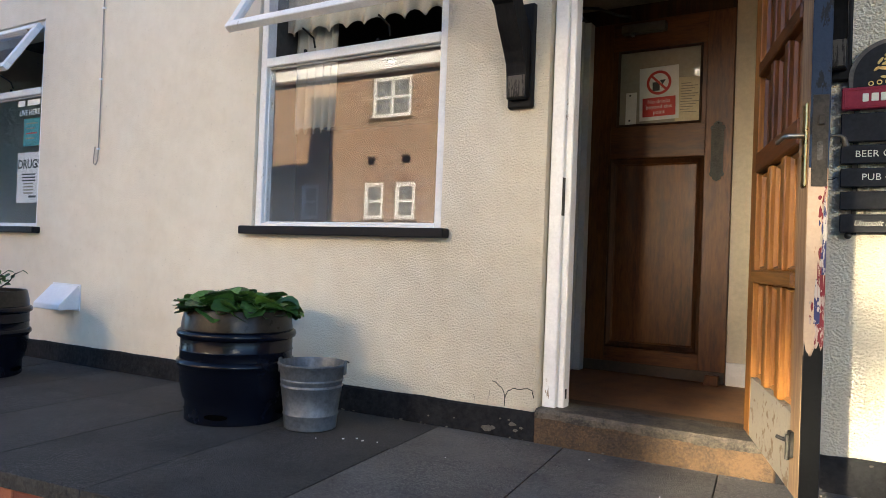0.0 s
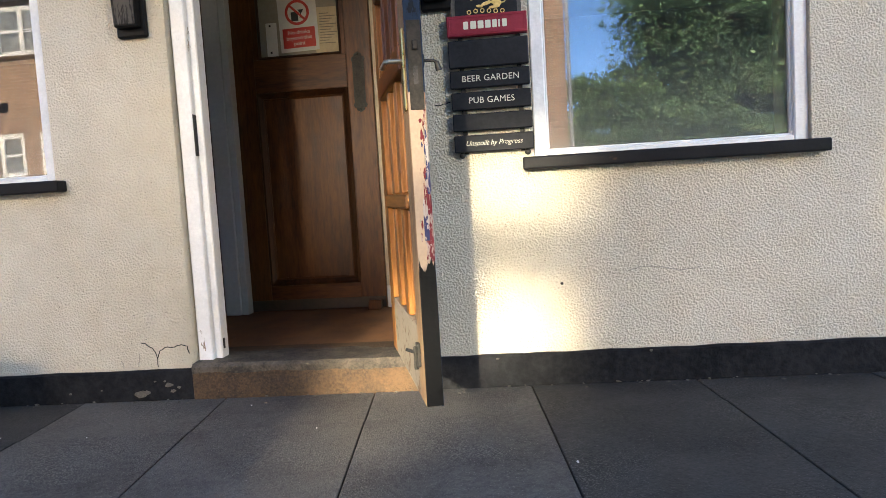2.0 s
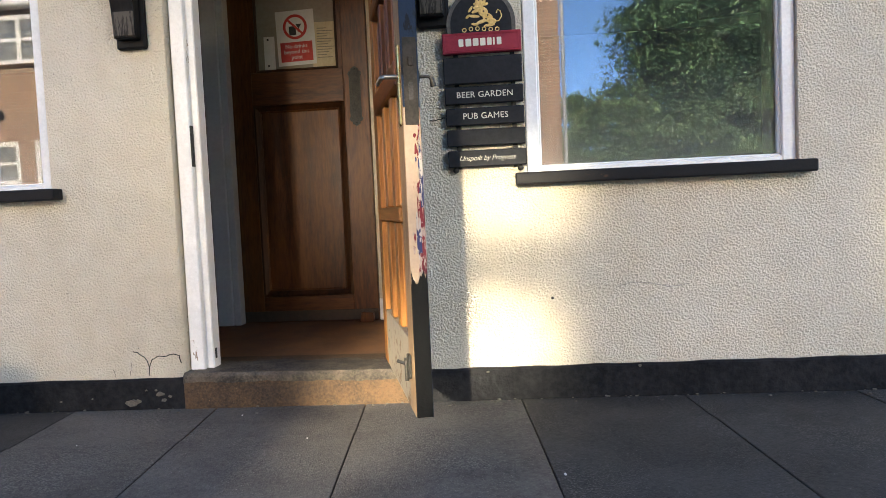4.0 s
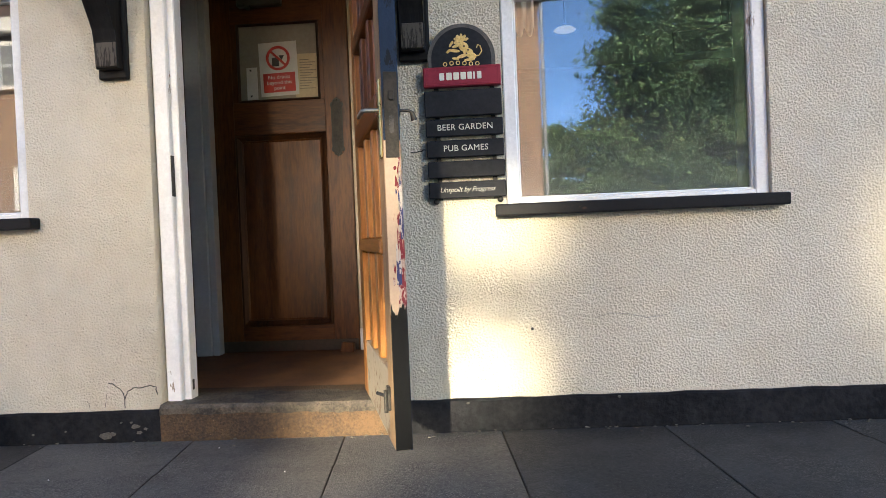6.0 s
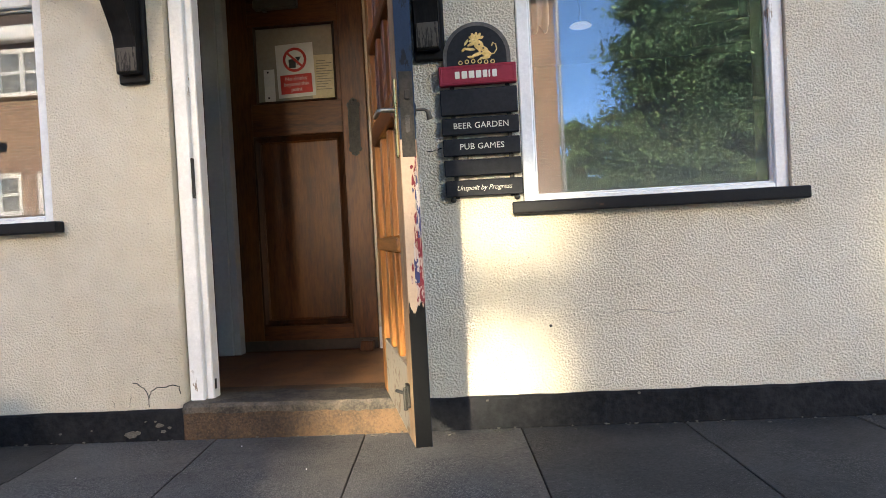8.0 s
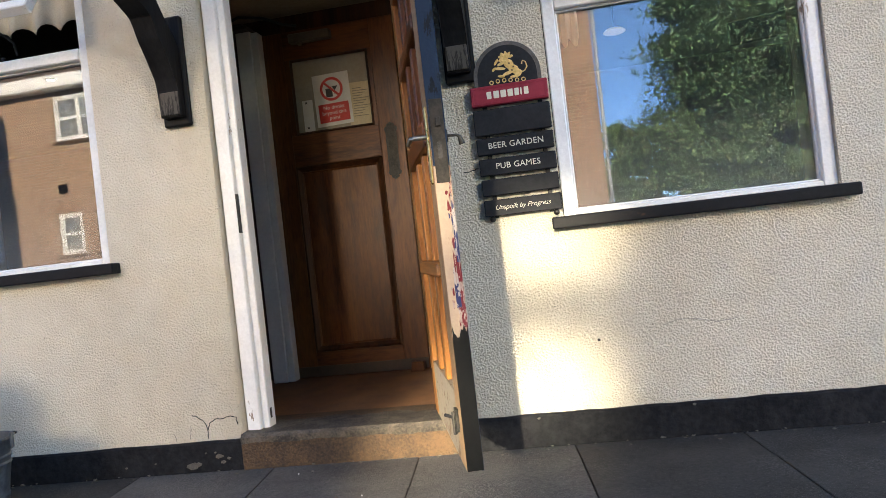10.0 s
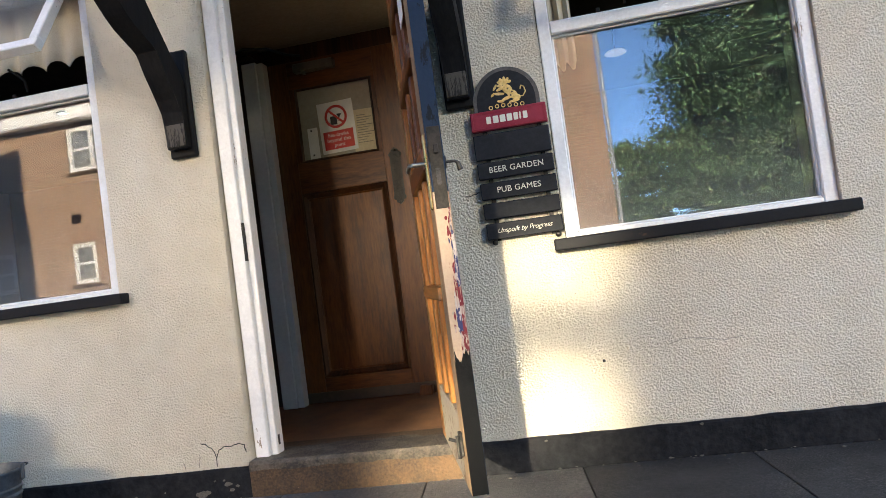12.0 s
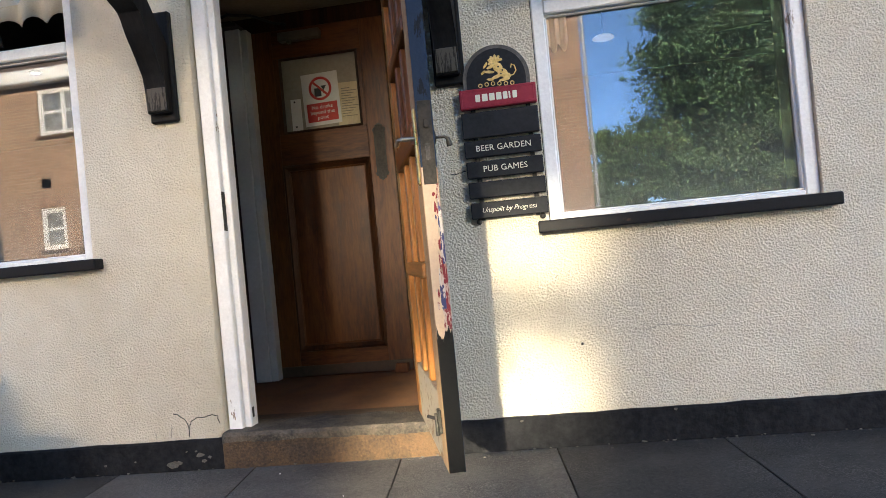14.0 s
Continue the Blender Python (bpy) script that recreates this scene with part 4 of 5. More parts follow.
def bracket(x):
    b = root("timber_bracket", "black-stained curved timber bracket on the wall beside the door", "bracket", pose(x, 0, 0), "porch brackets")
    part("wall_plate", box(-.056, .056, -.028, -.0005, 1.345, 1.775, .006), BLACK_TIMBER, b)
    low = [(-.028, 1.375), (-.066, 1.375), (-.066, 1.475), (-.078, 1.515), (-.100, 1.56), (-.130, 1.60), (-.165, 1.65), (-.190, 1.70), (-.20, 1.722), (-.225, 1.732), (-.265, 1.75), (-.32, 1.775), (-.37, 1.805), (-.42, 1.855), (-.47, 1.925), (-.51, 2.0), (-.54, 2.10), (-.55, 2.25)]
    high = [(-.46, 2.25), (-.34, 2.03), (-.20, 1.85), (-.117, 1.745), (-.055, 1.675), (-.028, 1.64)]
    part("curved_brace", prism(low + high, -.043, .043, 0.004, axis="x"), BLACK_TIMBER, b)
    part("end_block", box(-.040, .040, -.071, -.066, 1.382, 1.47, .002), BRACKET_END, b, "weathered grey end grain block")
    part("beam", box(-.045, .045, -.60, -.002, 2.252, 2.309, .004), BLACK_TIMBER, b)
    return b


bracket(-0.592)
bracket(0.535)

# ---- pub sign ----
ps = root("pub_sign", "black and red wall sign of stacked boards with gold lettering", "sign", pose(0.704, 0, 0))
BW = 0.1385
arch = [(-.121, 1.31)] + [(-.121 * math.cos(a), 1.345 + .124 * math.sin(a)) for a in [i * math.pi / 24 for i in range(25)]] + [(.121, 1.31)]
part("arched_board", prism(arch, -.030, -.006, .003), RIM, ps, "arched board with a bronze rim")
arch2 = [(-.107, 1.316)] + [(-.107 * math.cos(a), 1.345 + .110 * math.sin(a)) for a in [i * math.pi / 24 for i in range(25)]] + [(.107, 1.316)]
part("arched_field", prism(arch2, -.0325, -.029), SIGN_BLACK, ps)
# gold emblem, kept to plain rounded shapes
LOBES = [(0.0, 1.412, .014, .012, 0)] + [(.002 + .019 * math.cos(a), 1.406 + .017 * math.sin(a), .009, .005, math.degrees(a)) for a in [0.3 + i * 0.62 for i in range(9)]]
LOBES += [(.010, 1.385, .020, .016, -50), (.026, 1.364, .021, .015, -35), (.040, 1.350, .015, .011, 0), (-.014, 1.390, .018, .0055, 20), (-.034, 1.397, .013, .0042, 55), (-.022, 1.372, .020, .0052, -8),
          (-.044, 1.372, .010, .0045, 40), (.004, 1.352, .020, .006, 15), (-.020, 1.344, .013, .0045, -10), (.030, 1.338, .020, .0045, 4), (-.012, 1.420, .006, .004, 30)]
for k, (cx, cz, rx, rz, tilt) in enumerate(LOBES):
    c, q = math.cos(radians(tilt)), math.sin(radians(tilt))
    pts = [(cx + rx * math.cos(a) * c - rz * math.sin(a) * q, cz + rx * math.cos(a) * q + rz * math.sin(a) * c) for a in [i * math.pi / 6 for i in range(12)]]
    part("gold_shape", prism(pts, -.0355 - .0004 * (k % 5), -.032, .0008), GOLD, ps, "plain gold emblem shape")
path = [(.050, -.034, 1.350), (.064, -.034, 1.352), (.074, -.034, 1.366), (.070, -.034, 1.384), (.060, -.034, 1.390), (.056, -.034, 1.378)]
part("gold_curl", tube(path, .0022, 6), GOLD, ps)
for cx, cz in ((.012, 1.386), (.026, 1.372), (.020, 1.360)):
    part("dark_spot", prism([(cx + .0032 * math.cos(i * 1.047), cz + .0032 * math.sin(i * 1.047)) for i in range(6)], -.0378, -.0352), SIGN_BLACK, ps)
for k in range(6):
    part("gold_link", ring_flat(-.058 + .023 * k, 1.326 + .003 * math.sin(k), .005, .0078, -.036, -.032, 14), GOLD, ps)
part("red_board", box(-BW, BW, -.040, -.006, 1.246, 1.316, .003), SIGN_RED, ps, "crimson board with pale plain bars")
moulding(-BW + .008, BW - .008, 1.253, 1.309, -.040, .003, .0015, SIGN_RED, ps, "board_line")
for k, w in enumerate((.017, .020, .020, .019, .016, .006, .016)):
    xx = -.080 + (0, .0245, .050, .0755, .100, .1205, .134)[k]
    part("pale_bar", box(xx, xx + w, -.0418, -.0398, 1.268, 1.294, .002), CREAM_INK, ps)
BOARDS = [(1.141, 1.234, ""), (1.070, 1.131, "BEER GARDEN"), (0.995, 1.056, "PUB GAMES"), (0.922, 0.981, ""), (0.848, 0.907, "Unspoilt by Progress")]
for k, (z0, z1, text) in enumerate(BOARDS):
    o = .001 * k
    board = part("board", box(-BW + o, BW + o, -.032, -.008, z0, z1, .003), SIGN_BLACK, ps)
    if text:
        caps = text.isupper()
        words("lettering", text, .0300 if caps else .0250, pose(.004, -.0335, (z0 + z1) / 2, *FACING), CREAM_INK, board, .0008, 0 if caps else .35, 1.04 if caps else 0.95, fat=0.0 if caps else -.0003)
for s in (-.095, .105):
    part("hanging_strap", box(s - .008, s + .008, -.012, -.002, .842, 1.30), IRON, ps)
    bm = bmesh.new()
    bmesh.ops.create_uvsphere(bm, u_segments=12, v_segments=8, radius=.011, matrix=Matrix.Translation((s * 1.15, -.014, .838)))
    part("strap_end", bm, IRON, ps, smooth=True)

# ---- planters, bucket, vent, wire ----


def keg(m, label):
    k = root("keg_planter", label, "planter", m, "keg planters")
    prof = [(.205, 0), (.212, .006), (.212, .085), (.222, .10), (.236, .16), (.241, .225)]
    prof += [(.243, .232), (.252, .240), (.255, .250), (.250, .262), (.241, .268), (.240, .30), (.243, .305), (.240, .311)]
    prof += [(.240, .355), (.252, .362), (.256, .374), (.252, .386), (.240, .394)]
    part("body", lathe(prof + [(.225, .394), (.20, .05), (0, .05)], 56), KEG, k, "dark blue ribbed steel body", smooth=True)
    part("upper_band", lathe([(.2395, .3945), (.236, .43), (.226, .475), (.222, .482), (.214, .478), (.214, .40)], 56), KEG_TOP, k, "brown-black tapered top band", smooth=True)
    part("soil", lathe([(.213, .40), (.213, .462), (.1, .468), (0, .465)], 32), SOIL, k)
    for a in (0.2, 1.77, 3.34, 4.91):
        bm = prism([(.05 * math.cos(i * math.pi / 8), .040 + .012 * math.sin(i * math.pi / 8)) for i in range(16)], -.002, .004)
        ob = part("hand_hole", bm, HOLE, k)
        ob.matrix_basis = pose(.2115 * math.cos(a), .2115 * math.sin(a), 0, 0, 0, math.degrees(a) + 90)
    return k


keg(pose(-1.735, -0.435, fall(-1.735), 0, 0, -75), "dark blue steel keg planter full of leafy plants")
keg(pose(-3.64, -0.58, fall(-3.64), 0, 0, 20), "dark blue steel keg planter with a twiggy plant")


def leaf_mesh(seed, size, name, mat):
    """A broad rounded leaf, cupped along the rib."""
    rnd = random.Random(seed)
    bm = bmesh.new()
    n = 6
    rows = []
    for i in range(n + 1):
        t = i / n
        w = size * 0.56 * math.sin(math.pi * min(0.97, 0.08 + 0.9 * t)) ** 0.7
        z = -0.25 * size * t * t + rnd.uniform(-.03, .03) * size
        rows.append([bm.verts.new((s * w * (1 + rnd.uniform(-.08, .08)), t * size, z + (0.22 * size * abs(s) ** 1.5) * (0.6 if i < n else 0.2))) for s in (-1, -.5, 0, .5, 1)])
    for r, s in zip(rows, rows[1:]):
        for k in range(4):
            bm.faces.new((r[k], r[k + 1], s[k + 1], s[k]))
    me = finish(bm, name, mat, True)
    return me


plant = root("leafy_plant", "dense green broad-leaved bedding plant filling the keg planter", "plant", pose(-1.735, -0.435, fall(-1.735) + .468))
LEAVES = [leaf_mesh(s, sz, "leaf", LEAF) for s, sz in ((1, .100), (2, .088), (3, .112), (4, .075))]
random.seed(21)
for k in range(190):
    r = .235 * math.sqrt(random.random())
    a = random.random() * 2 * math.pi
    h = .004 + .040 * (1 - (r / .24) ** 2) * (0.6 + .4 * random.random()) + random.uniform(-.012, .028)
    lf = new("leaf", random.choice(LEAVES))
    lf.parent = plant
    tilt = -14 + 16 * (r / .24) + random.uniform(-25, 25)
    lf.matrix_basis = pose(r * math.cos(a), r * math.sin(a), h, 0, 0, math.degrees(a) - 90 + random.uniform(-60, 60)) @ pose(0, -.04, 0, -tilt, random.uniform(-30, 30), 0)
twig = root("twiggy_shrub", "bare twiggy shrub in a keg planter", "plant", pose(-3.64, -0.58, fall(-3.64) + .46))
for k in range(9):
    a, path = random.random() * 6.28, [Vector((random.uniform(-.06, .06), random.uniform(-.06, .06), 0))]
    for s in range(5):
        path.append(path[-1] + Vector((math.cos(a) * .035 + random.uniform(-.025, .025), math.sin(a) * .03 + random.uniform(-.02, .02), random.uniform(.012, .035))))
    part("twig", tube(path, [.006, .005, .004, .0035, .003, .002], 6), BARK, twig)
    for p in path[2:]:
        lf = new("leaf", LEAVES[3])
        lf.parent = twig
        lf.matrix_basis = Matrix.Translation(p) @ pose(0, 0, 0, random.uniform(-40, 40), random.uniform(-40, 40), random.uniform(0, 360)) @ Matrix.Scale(.45, 4)

bucket = root("bucket", "galvanised steel bucket standing empty beside the keg planter", "bucket", pose(-1.345, -0.375, fall(-1.345), 0, 0, 25))
prof = [(0, .004), (.100, .004), (.104, 0), (.109, .004), (.1135, .055), (.1165, .060), (.1165, .064), (.114, .068), (.1275, .172), (.131, .176), (.131, .181), (.128, .186), (.1305, .198), (.133, .202), (.133, .206), (.130, .210),
        (.140, .262), (.1445, .266), (.1445, .272), (.140, .274), (.136, .262), (.105, .012), (0, .010)]
part("body", lathe(prof, 48), ZINC, bucket, smooth=True)
for s in (-1, 1):
    bm = box(-.016, .016, -.004, .004, .225, .285, .003)
    part("ear", bm, ZINC, bucket).matrix_basis = pose(s * .141, 0, 0, 0, 0, 90)
path = [(.146 * math.cos(a), .03 + .135 * math.sin(a), .272 - .012 * math.sin(a)) for a in [i * math.pi / 14 for i in range(15)]]
part("bail", tube(path, .003, 6), STEEL, bucket, "thin wire bail lying on the rim")

# vent cowl and wire
vent = root("wall_vent", "white metal wedge-shaped vent cowl low on the wall", "vent", pose(-3.77, 0, 0))
part("cowl", prism([(-.001, .445), (-.02, .445), (-.135, .33), (-.135, .295), (-.001, .295)], -.155, .135, .004, axis="x"), WHITE_PVC, vent)
part("flange", box(-.165, .145, -.008, -.0005, .285, .455, .002), WHITE_PVC, vent)
wire = root("hanging_cable", "thin grey cable clipped down the wall, end looped", "cable", pose(-3.5, 0, 0))
path = [(.004 * math.sin(z * 5), -.008, z) for z in [1.28 + .14 * i for i in range(24)]]
part("cable", tube(path, .004, 6), CABLE, wire)
path = [(.0, -.008, 1.285), (-.002, -.010, 1.24), (-.016, -.012, 1.215), (-.036, -.012, 1.225), (-.038, -.012, 1.26), (-.03, -.010, 1.33)]
part("loop", tube(path, .004, 6), CABLE, wire)
for z in (1.31, 1.75, 2.2):
    part("clip", box(-.010, .012, -.017, -.0005, z, z + .012, .002), WHITE_PVC, wire)

bm = bmesh.new()
bmesh.ops.create_uvsphere(bm, u_segments=12, v_segments=8, radius=.0055)
hole = tagged(part("wall_plug", bm, IRON, smooth=True), "small dark plugged screw hole in the wall", "plug")
hole.location = (.922, -.001, .366)
random.seed(9)
for x, z in ((1.25, .70), (-.93, .44), (-1.0, .36), (.62, .24), (.63, .20), (1.09, .335), (.78, .50), (-.66, .22), (-1.25, .26)):
    bm = bmesh.new()
    bmesh.ops.create_uvsphere(bm, u_segments=8, v_segments=6, radius=.002)
    tagged(part("wall_speck", bm, IRON), "small dark pit in the render", "pit").location = (x, -.001, z)

# posters behind the far window
def poster(name, label, x0, x1, z0, z1, mat):
    p = root(name, label, "poster", pose((x0 + x1) / 2, .052, (z0 + z1) / 2))
    w, h = (x1 - x0) / 2, (z1 - z0) / 2
    part("sheet", box(-w, w, 0.0095, .0110, -h, h), mat, p)
    return p, w, h


p, w, h = poster("drugs_poster", "white paper poster with black heading and text behind the glass", -4.56, -4.262, .99, 1.345, PAPER)
words("lettering", "DRUGS", .088, pose(0.0, .009, h - .085, *FACING), BLACK_INK, p, .0005, fat=.002)
for k in range(7):
    ww = .085 if k < 3 else .06
    part("text_bar", box(-ww, ww, .0085, .0094, h - .16 - k * .022, h - .150 - k * .022), BLACK_INK if k < 3 else GREY_INK, p)
part("text_bar", box(.01, .10, .0085, .0094, -h + .035, -h + .05), BLACK_INK, p)
p, w, h = poster("teal_poster", "teal paper poster with pale text bars behind the glass", -4.50, -4.30, 1.39, 1.585, TEAL)
for k in range(4):
    part("text_bar", box(-.07, .07 - .03 * (k % 2), .0085, .0094, h - .04 - k * .035, h - .03 - k * .035), RED_INK if k == 2 else GREY_INK, p)
st = root("window_sticker", "white lettering and plain bars on the window glass", "sticker", pose(-4.42, .0535, 1.66))
part("plain_bar", box(-.15, -.06, -.0010, 0, .015, .055), PAPER, st)
part("plain_bar", box(-.03, .13, -.0010, 0, .015, .055), PAPER, st)
words("lettering", "LIVE HERE", .058, pose(0, -.0005, -.035, *FACING), PAPER, st, .0004)

# things inside the rooms
pl = root("pendant_lamp", "white bowl-shaped ceiling lamp inside the room", "lamp", pose(1.36, 2.6, 2.45))
part("bowl", lathe([(.01, -.255), (.06, -.268), (.080, -.285), (.076, -.29), (.045, -.300), (0, -.303)], 28), LAMP_WHITE, pl, "lit white glass bowl", smooth=True)
part("rod", tube([(0, 0, 0), (0, 0, -.262)], .006, 8), IRON, pl)
tv = root("wall_screen", "dark flat screen on an arm inside the room", "screen", pose(2.36, 2.2, 1.92, 0, 0, -18))
part("screen", box(-.33, .33, -.03, .03, -.06, .10, .01), BLACK_INK, tv)
part("arm", box(-.03, .03, -.02, .02, .10, .532, .005), IRON, tv)
sh = root("fabric_shade", "dusty pink tapered fabric shade inside the room", "lamp", pose(2.03, 0.85, 0))
part("shade", lathe([(.012, 1.62), (.075, 1.16), (.072, 1.155), (.010, 1.60)], 24), PINK, sh, smooth=True)
part("stand", tube([(0, 0, .10), (0, 0, 1.62)], .01, 8), IRON, sh)
part("foot", lathe([(0, .10), (.11, .10), (.10, .12), (0, .13)], 24), IRON, sh)
for x, y in ((-1.42, 1.3), (-3.0, 2.4)):
    dl = root("downlight", "small lit ceiling downlight inside the room", "lamp", pose(x, y, 2.448), "downlights")
    part("ring", lathe([(.03, 0), (.045, 0), (.045, -.008), (.03, -.01)], 20), STEEL, dl)
    part("lens", lathe([(0, -.006), (.031, -.006)], 20), DOWNLIGHT, dl, "lit lens")

# grit along the foot of the wall
rng = random.Random(17)
bm = bmesh.new()
for k in range(130):
    x = rng.uniform(-2.4, 2.4)
    y = -.024 - abs(rng.gauss(0, .03))
    if -.48 < x < .42:
        y -= .012
    r = rng.uniform(.002, .006)
    bmesh.ops.create_icosphere(bm, subdivisions=1, radius=r, matrix=Matrix.Translation((x, y, fall(x) + r * .4)) @ Matrix.Diagonal((1.3, 1, .6, 1)))
tagged(part("grit", bm, CHIP), "fine grit and crumbs gathered along the wall foot", "grit", kind="stuff")

# litter near the bucket
random.seed(31)
for x, y in ((-1.19, -.515), (-1.02, -.435), (-1.10, -.455), (-.96, -.42), (-1.06, -.42), (-.64, -.44), (-.2, -.15), (.12, -.42), (.9, -.75)):
    s = random.uniform(.003, .008)
    pts = [(s * (0.6 + .6 * random.random()) * math.cos(a), .6 * s * (0.6 + .6 * random.random()) * math.sin(a)) for a in [i * math.pi / 4 for i in range(8)]]
    tagged(part("litter_scrap", prism(pts, 0, .003, .0005, axis="z"), PAPER), "small pale scrap of litter on the paving", "litter").matrix_world = pose(x, y, fall(x) + .001, 0, 0, random.uniform(0, 360))

# ---- across the street ----
YB = -12.7
house = root("brick_house", "sunlit red-brick terraced house across the street with white windows", "house")
HWIN = [(x, x + 1.3, 4.47, 5.6, 2) for x in (-11.1, -6.9)] + [(-3.05, -1.75, 4.47, 5.6, 2), (-0.6, 0.7, 4.47, 5.6, 2)]
HWIN += [(x, x + .66, 1.69, 2.7, 1) for x in (-13.58, -11.27, -10.23, -8.3, -6.4, -5.3, -3.4, -0.9)]
bm = wall_with_openings("house", -17, 1.9, -.3, 5.85, YB - .3, YB, [(a, b, c, d) for a, b, c, d, n in HWIN], HOUSE_BRICK)
part("wall", bm, HOUSE_BRICK, house)
part("side_wall", box(1.6, 1.899, YB - 7, YB - .302, -.3, 5.85), HOUSE_BRICK, house)
part("side_wall", box(-17, -16.7, YB - 7, YB - .302, -.3, 5.85), HOUSE_BRICK, house)
part("rear_wall", box(-16.7, 1.6, YB - 7, YB - 6.7, -.3, 5.85), HOUSE_BRICK, house)
part("roof", prism([(YB + .28, 5.90), (YB - 7.2, 5.90), (YB - 3.5, 8.7)], -17.2, 2.0, axis="x"), ROOF_TILE, house)
part("gutter", box(-17.2, 2.05, YB + .002, YB + .30, 5.70, 5.88, .02), WHITE_PVC, house)
part("fascia", box(-17.2, 2.05, YB + .302, YB + .33, 5.72, 6.02, .01), WHITE_PVC, house)
part("downpipe", tube([(1.97, YB + .06, 5.72), (1.97, YB + .06, -.2)], .04, 10), PIPE, house, "pale grey downpipe")
for x in (-14.5, -6.4):
    part("chimney", box(x, x + 1.1, YB - 3.9, YB - 3.1, 8.0, 10.2, .03), HOUSE_BRICK, house)
for a, b, c, d, n in HWIN:
    w = part("window", box(a, b, YB - .09, YB - .03, c, c + .11), WHITE_PVC, house)
    part("frame", box(a, b, YB - .09, YB - .03, d - .11, d), WHITE_PVC, w)
    part("frame", box(a, a + .11, YB - .09, YB - .03, c + .11, d - .11), WHITE_PVC, w)
    part("frame", box(b - .11, b, YB - .09, YB - .03, c + .11, d - .11), WHITE_PVC, w)
    for k in range(1, n):
        xm = a + (b - a) * k / n
        part("frame", box(xm - .05, xm + .05, YB - .09, YB - .03, c + .11, d - .11), WHITE_PVC, w)
    part("frame", box(a + .11, b - .11, YB - .085, YB - .035, (c + d) / 2 - .035, (c + d) / 2 + .035), WHITE_PVC, w)
    part("pane", box(a + .11, b - .11, YB - .075, YB - .065, c + .11, d - .11), FAR_GLASS, w)
    part("sill", box(a - .06, b + .06, YB - .03, YB + .06, c - .09, c - .002, .01), STONE, w)
    for k in range(7):
        xk = a - .04 + (b - a + .08) * k / 7
        part("arch_brick", box(xk + .005, xk + (b - a + .08) / 7 - .005, YB + .001, YB + .015, d + .01, d + .23, .004), ARCH_BRICK, w)

for x in (-11.05, -9.9):
    part("air_brick", box(x - .12, x + .12, YB + .001, YB + .02, 3.2, 3.42, .004), HOLE, house, "dark air brick")

# an unseen house added next door so its ridge and chimney shade the terrace opposite
near = root("neighbour_house", "unseen cream-rendered house with tiled roof and tall chimney, added for its shadow", "house")
part("wall", box(-24.0, -12.45, 0.0, 8.0, -.3, 6.6), STUCCO, near)
part("roof", prism([(-0.3, 6.603), (8.3, 6.603), (4.0, 9.4)], -24.2, -12.4, axis="x"), ROOF_TILE, near)
part("chimney", box(-13.35, -12.45, 3.6, 4.4, 8.6, 11.2, .02), HOUSE_BRICK, near)


def leaf_cloud(name, centre, radii, clumps, leaves, size, mat, parent, seed):
    """Many small leaves gathered in uneven clumps, with gaps between."""
    rng = np.random.default_rng(seed)
    c = np.array(centre)
    d = rng.normal(size=(clumps, 3))
    d /= np.linalg.norm(d, axis=1)[:, None]
    d *= (rng.random(clumps) ** 0.45)[:, None]
    hubs = c + d * np.array(radii)
    spread = rng.uniform(.07, .19, clumps)[:, None] * np.mean(radii)
    which = rng.integers(0, clumps, leaves)
    at = hubs[which] + rng.normal(size=(leaves, 3)) * spread[which] * np.array([1, 1, .6])
    u = rng.normal(size=(leaves, 3))
    u /= np.linalg.norm(u, axis=1)[:, None]
    v = np.cross(u, rng.normal(size=(leaves, 3)))
    v /= np.linalg.norm(v, axis=1)[:, None]
    s = size * rng.uniform(.6, 1.3, leaves)[:, None]
    verts = np.stack([at - u * s, at - v * s * .45, at + u * s, at + v * s * .45], 1).reshape(-1, 3)
    me = bpy.data.meshes.new(name)
    me.from_pydata(verts.tolist(), [], [(4 * i, 4 * i + 1, 4 * i + 2, 4 * i + 3) for i in range(leaves)])
    me.materials.append(mat)
    ob = new(name, me)
    ob.parent = parent
    return ob


def tree(x, y, height, spread, seed, leaves):
    rnd = random.Random(seed)
    t = root("tree", "tall leafy green tree across the street", "tree", pose(x, y, -.25), "street trees")
    path = [Vector((0, 0, 0))]
    for k in range(8):
        path.append(path[-1] + Vector((rnd.uniform(-.12, .12), rnd.uniform(-.12, .12), height * .105)))
    part("trunk", tube(path, [.26 - .025 * i for i in range(9)], 10), BARK, t)
    for k in range(14):
        p = path[2 + k % 6]
        a = rnd.random() * 6.28
        l = spread * rnd.uniform(.5, .95)
        part("limb", tube([p, p + Vector((math.cos(a) * l * .5, math.sin(a) * l * .5, l * .35)), p + Vector((math.cos(a) * l, math.sin(a) * l, l * .5))], [.08, .05, .02], 6), BARK, t)
    leaf_cloud("crown", (0, 0, height * .62), (spread, spread, height * .40), 110, leaves, .090, TREE_LEAF, t, seed)
    return t


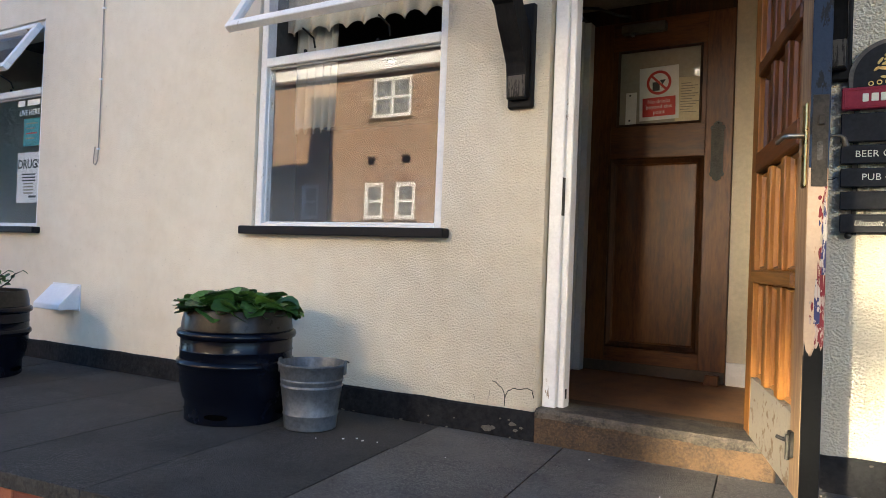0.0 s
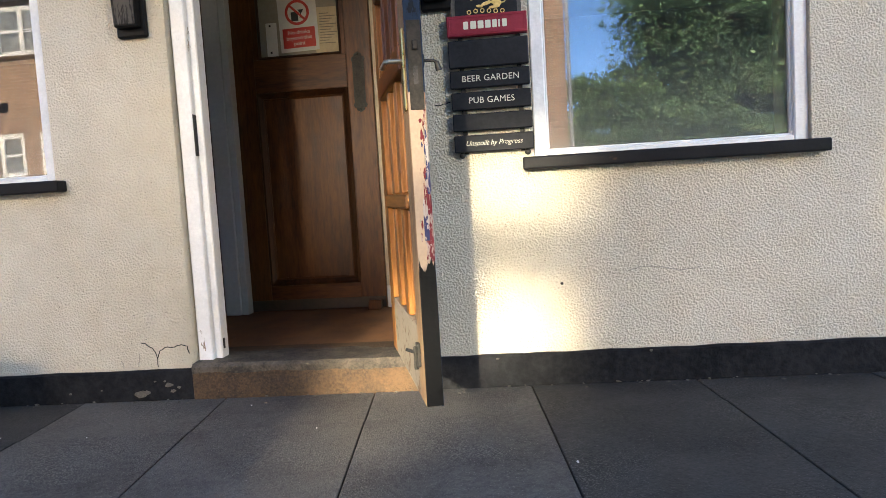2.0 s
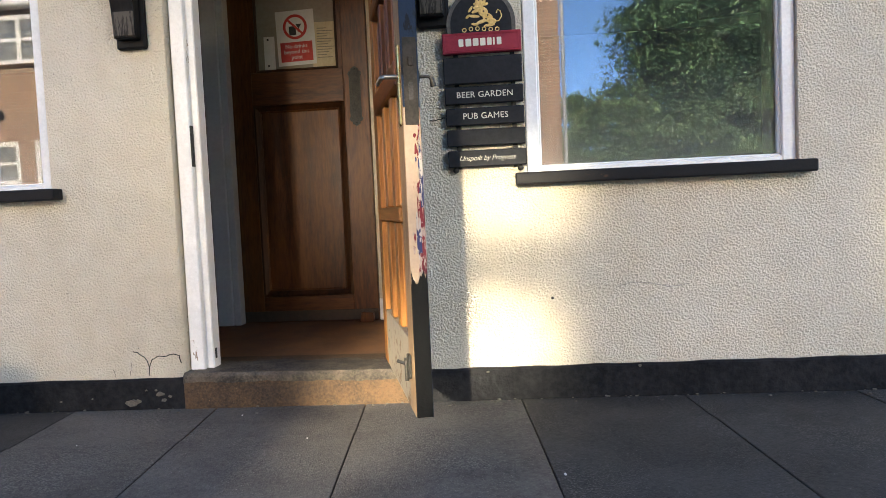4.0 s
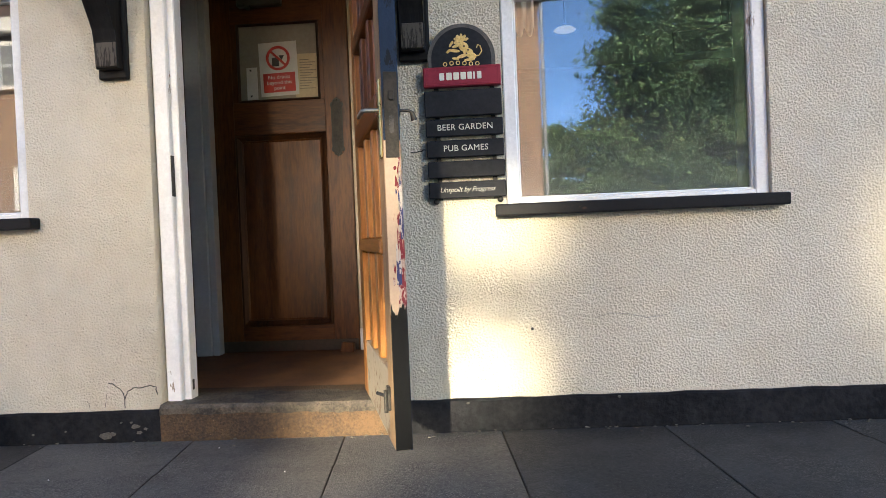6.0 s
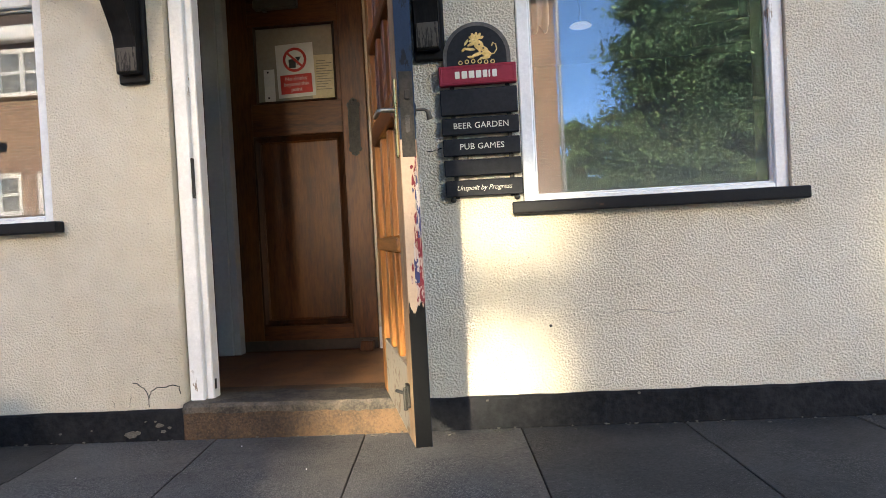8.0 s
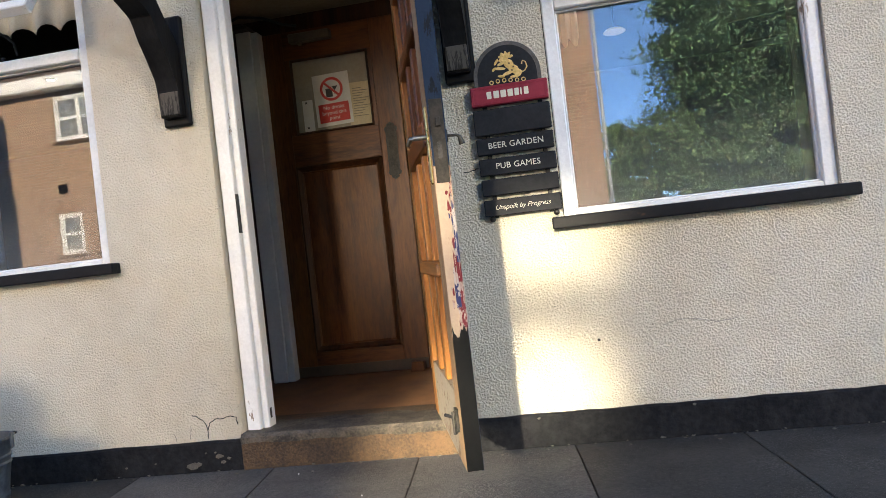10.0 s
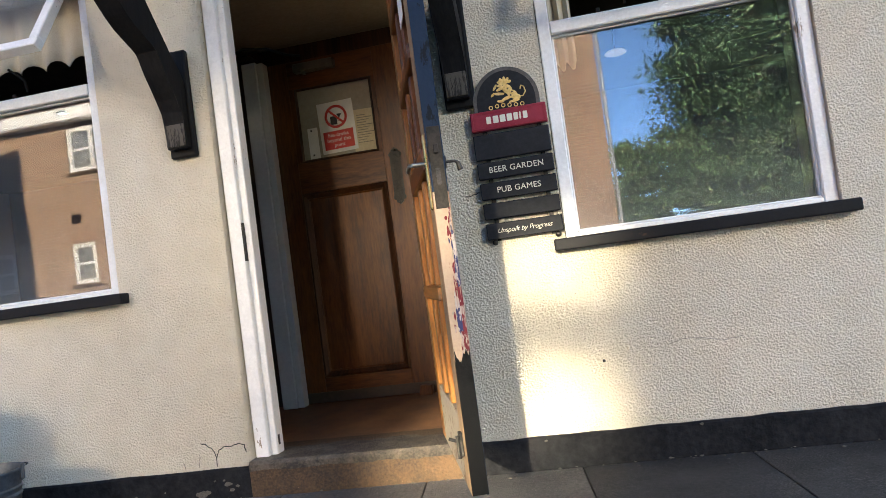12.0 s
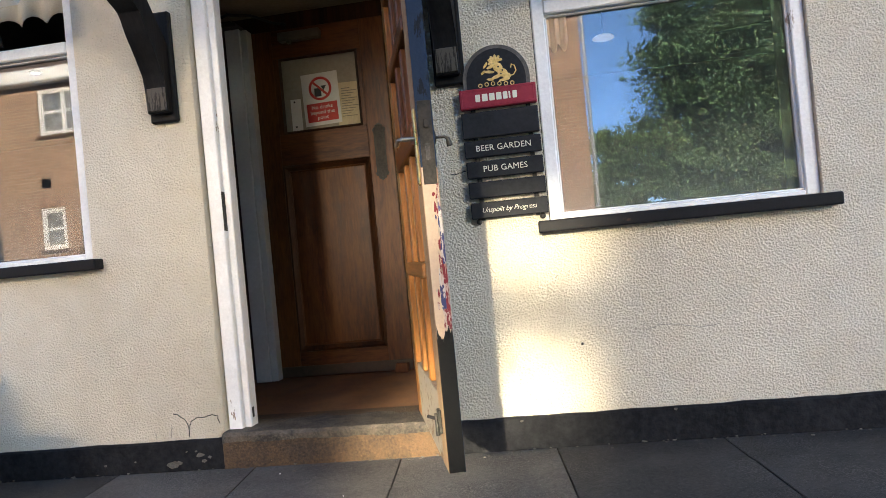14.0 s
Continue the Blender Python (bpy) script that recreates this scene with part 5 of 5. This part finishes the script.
tree(7.6, -22.5, 12.5, 3.1, 1, 90000)
tree(11.8, -24.5, 11.0, 3.2, 2, 50000)
tree(-21, -8, 9.0, 3.4, 3, 16000)
hedge = root("hedge", "thick sunlit green hedge of mixed bushes across the street", "hedge")
for k, (x, y, r, h) in enumerate(((2.7, -21.8, 1.1, 2.5), (3.9, -21.5, 1.5, 3.0), (6.0, -20.5, 2.0, 2.4), (8.6, -20.5, 2.1, 2.5), (11.5, -20.5, 2.2, 2.6), (14.5, -21, 2.4, 2.6), (5.2, -23, 2.2, 3.2), (9.5, -23, 2.4, 3.6))):
    leaf_cloud("bush", (x, y, h * .75), (r, 1.3, h), 44, 20000, .075, HEDGE_LEAF, hedge, 40 + k)

thicket = root("thicket", "dark green thicket of tall bushes down the street", "hedge")
for k, (x, y, r, h) in enumerate(((-19, -7.2, 1.8, 3.2), (-22.5, -8.6, 2.2, 3.6), (-26, -10.5, 2.6, 4.0), (-19.5, -9.8, 1.8, 2.6), (-30, -12.5, 3.0, 4.2))):
    leaf_cloud("bush", (x, y, h * .75), (r, 1.6, h), 44, 9000, .12, TREE_LEAF, thicket, 60 + k)

# ---- paving slabs and bricks, piece by piece ----
JOINT = lambda k: 0.222 + 0.573 * k


def slab_point(k, c, m):
    xk = JOINT(k)
    t = -(c + m * xk) / (1 + .105 * m)
    return Vector((xk + .105 * t, -t))


random.seed(77)
ROWS_OF = [(-.022, 0.0), (-.38, .075), (-1.24, .11)]
for k in range(-13, 5):
    for (c0, m0), (c1, m1) in zip(ROWS_OF, ROWS_OF[1:]):
        q = [slab_point(k, c0, m0), slab_point(k + 1, c0, m0), slab_point(k + 1, c1, m1), slab_point(k, c1, m1)]
        if q[0].y - q[3].y < .06 or q[1].y - q[2].y < .06:
            continue
        mid = sum(q, Vector((0, 0))) / 4
        g = .0022
        q = [p + Vector((g if (mid - p).x > 0 else -g, g if (mid - p).y > 0 else -g)) for p in q]
        lift = random.uniform(-.0008, .0008) - (.003 if c0 > -.1 else 0)      # the back row is set lower to keep a bright line off its bevel
        bm = bmesh.new()
        lo = [bm.verts.new((p.x - mid.x, p.y - mid.y, fall(p.x) - .05)) for p in q]
        hi = [bm.verts.new((p.x - mid.x, p.y - mid.y, fall(p.x) + lift)) for p in q]
        bm.faces.new(lo)
        bm.faces.new(hi[::-1])
        for i in range(4):
            bm.faces.new((lo[i], lo[(i + 1) % 4], hi[(i + 1) % 4], hi[i]))
        bmesh.ops.bevel(bm, geom=[e for e in bm.edges if all(w in hi for w in e.verts)], offset=.002, segments=1, affect="EDGES")
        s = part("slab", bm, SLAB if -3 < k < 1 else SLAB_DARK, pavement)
        s.data.materials.append(SLAB_SIDE)
        # side faces are darker and browner than the tops
        for f in s.data.polygons:
            if abs(f.normal.z) < 0.3:
                f.material_index = 1
        s.location = (mid.x, mid.y, 0)

brick_mesh = finish(box(-.1075, .1075, 0, .10, -.0325, .0325, .004), "brick", BRICK)
turn = math.degrees(math.atan(.11))
for row in range(3):
    for k in range(-18, 14):
        x = .225 * (k + .5 * (row % 2)) * .994
        b = new("brick", brick_mesh)
        b.parent = pavement
        b.matrix_basis = pose(x, EDGE(x) + .018 + random.uniform(-.002, .002), fall(x) - .090 - .075 * row, 0, 0, turn)
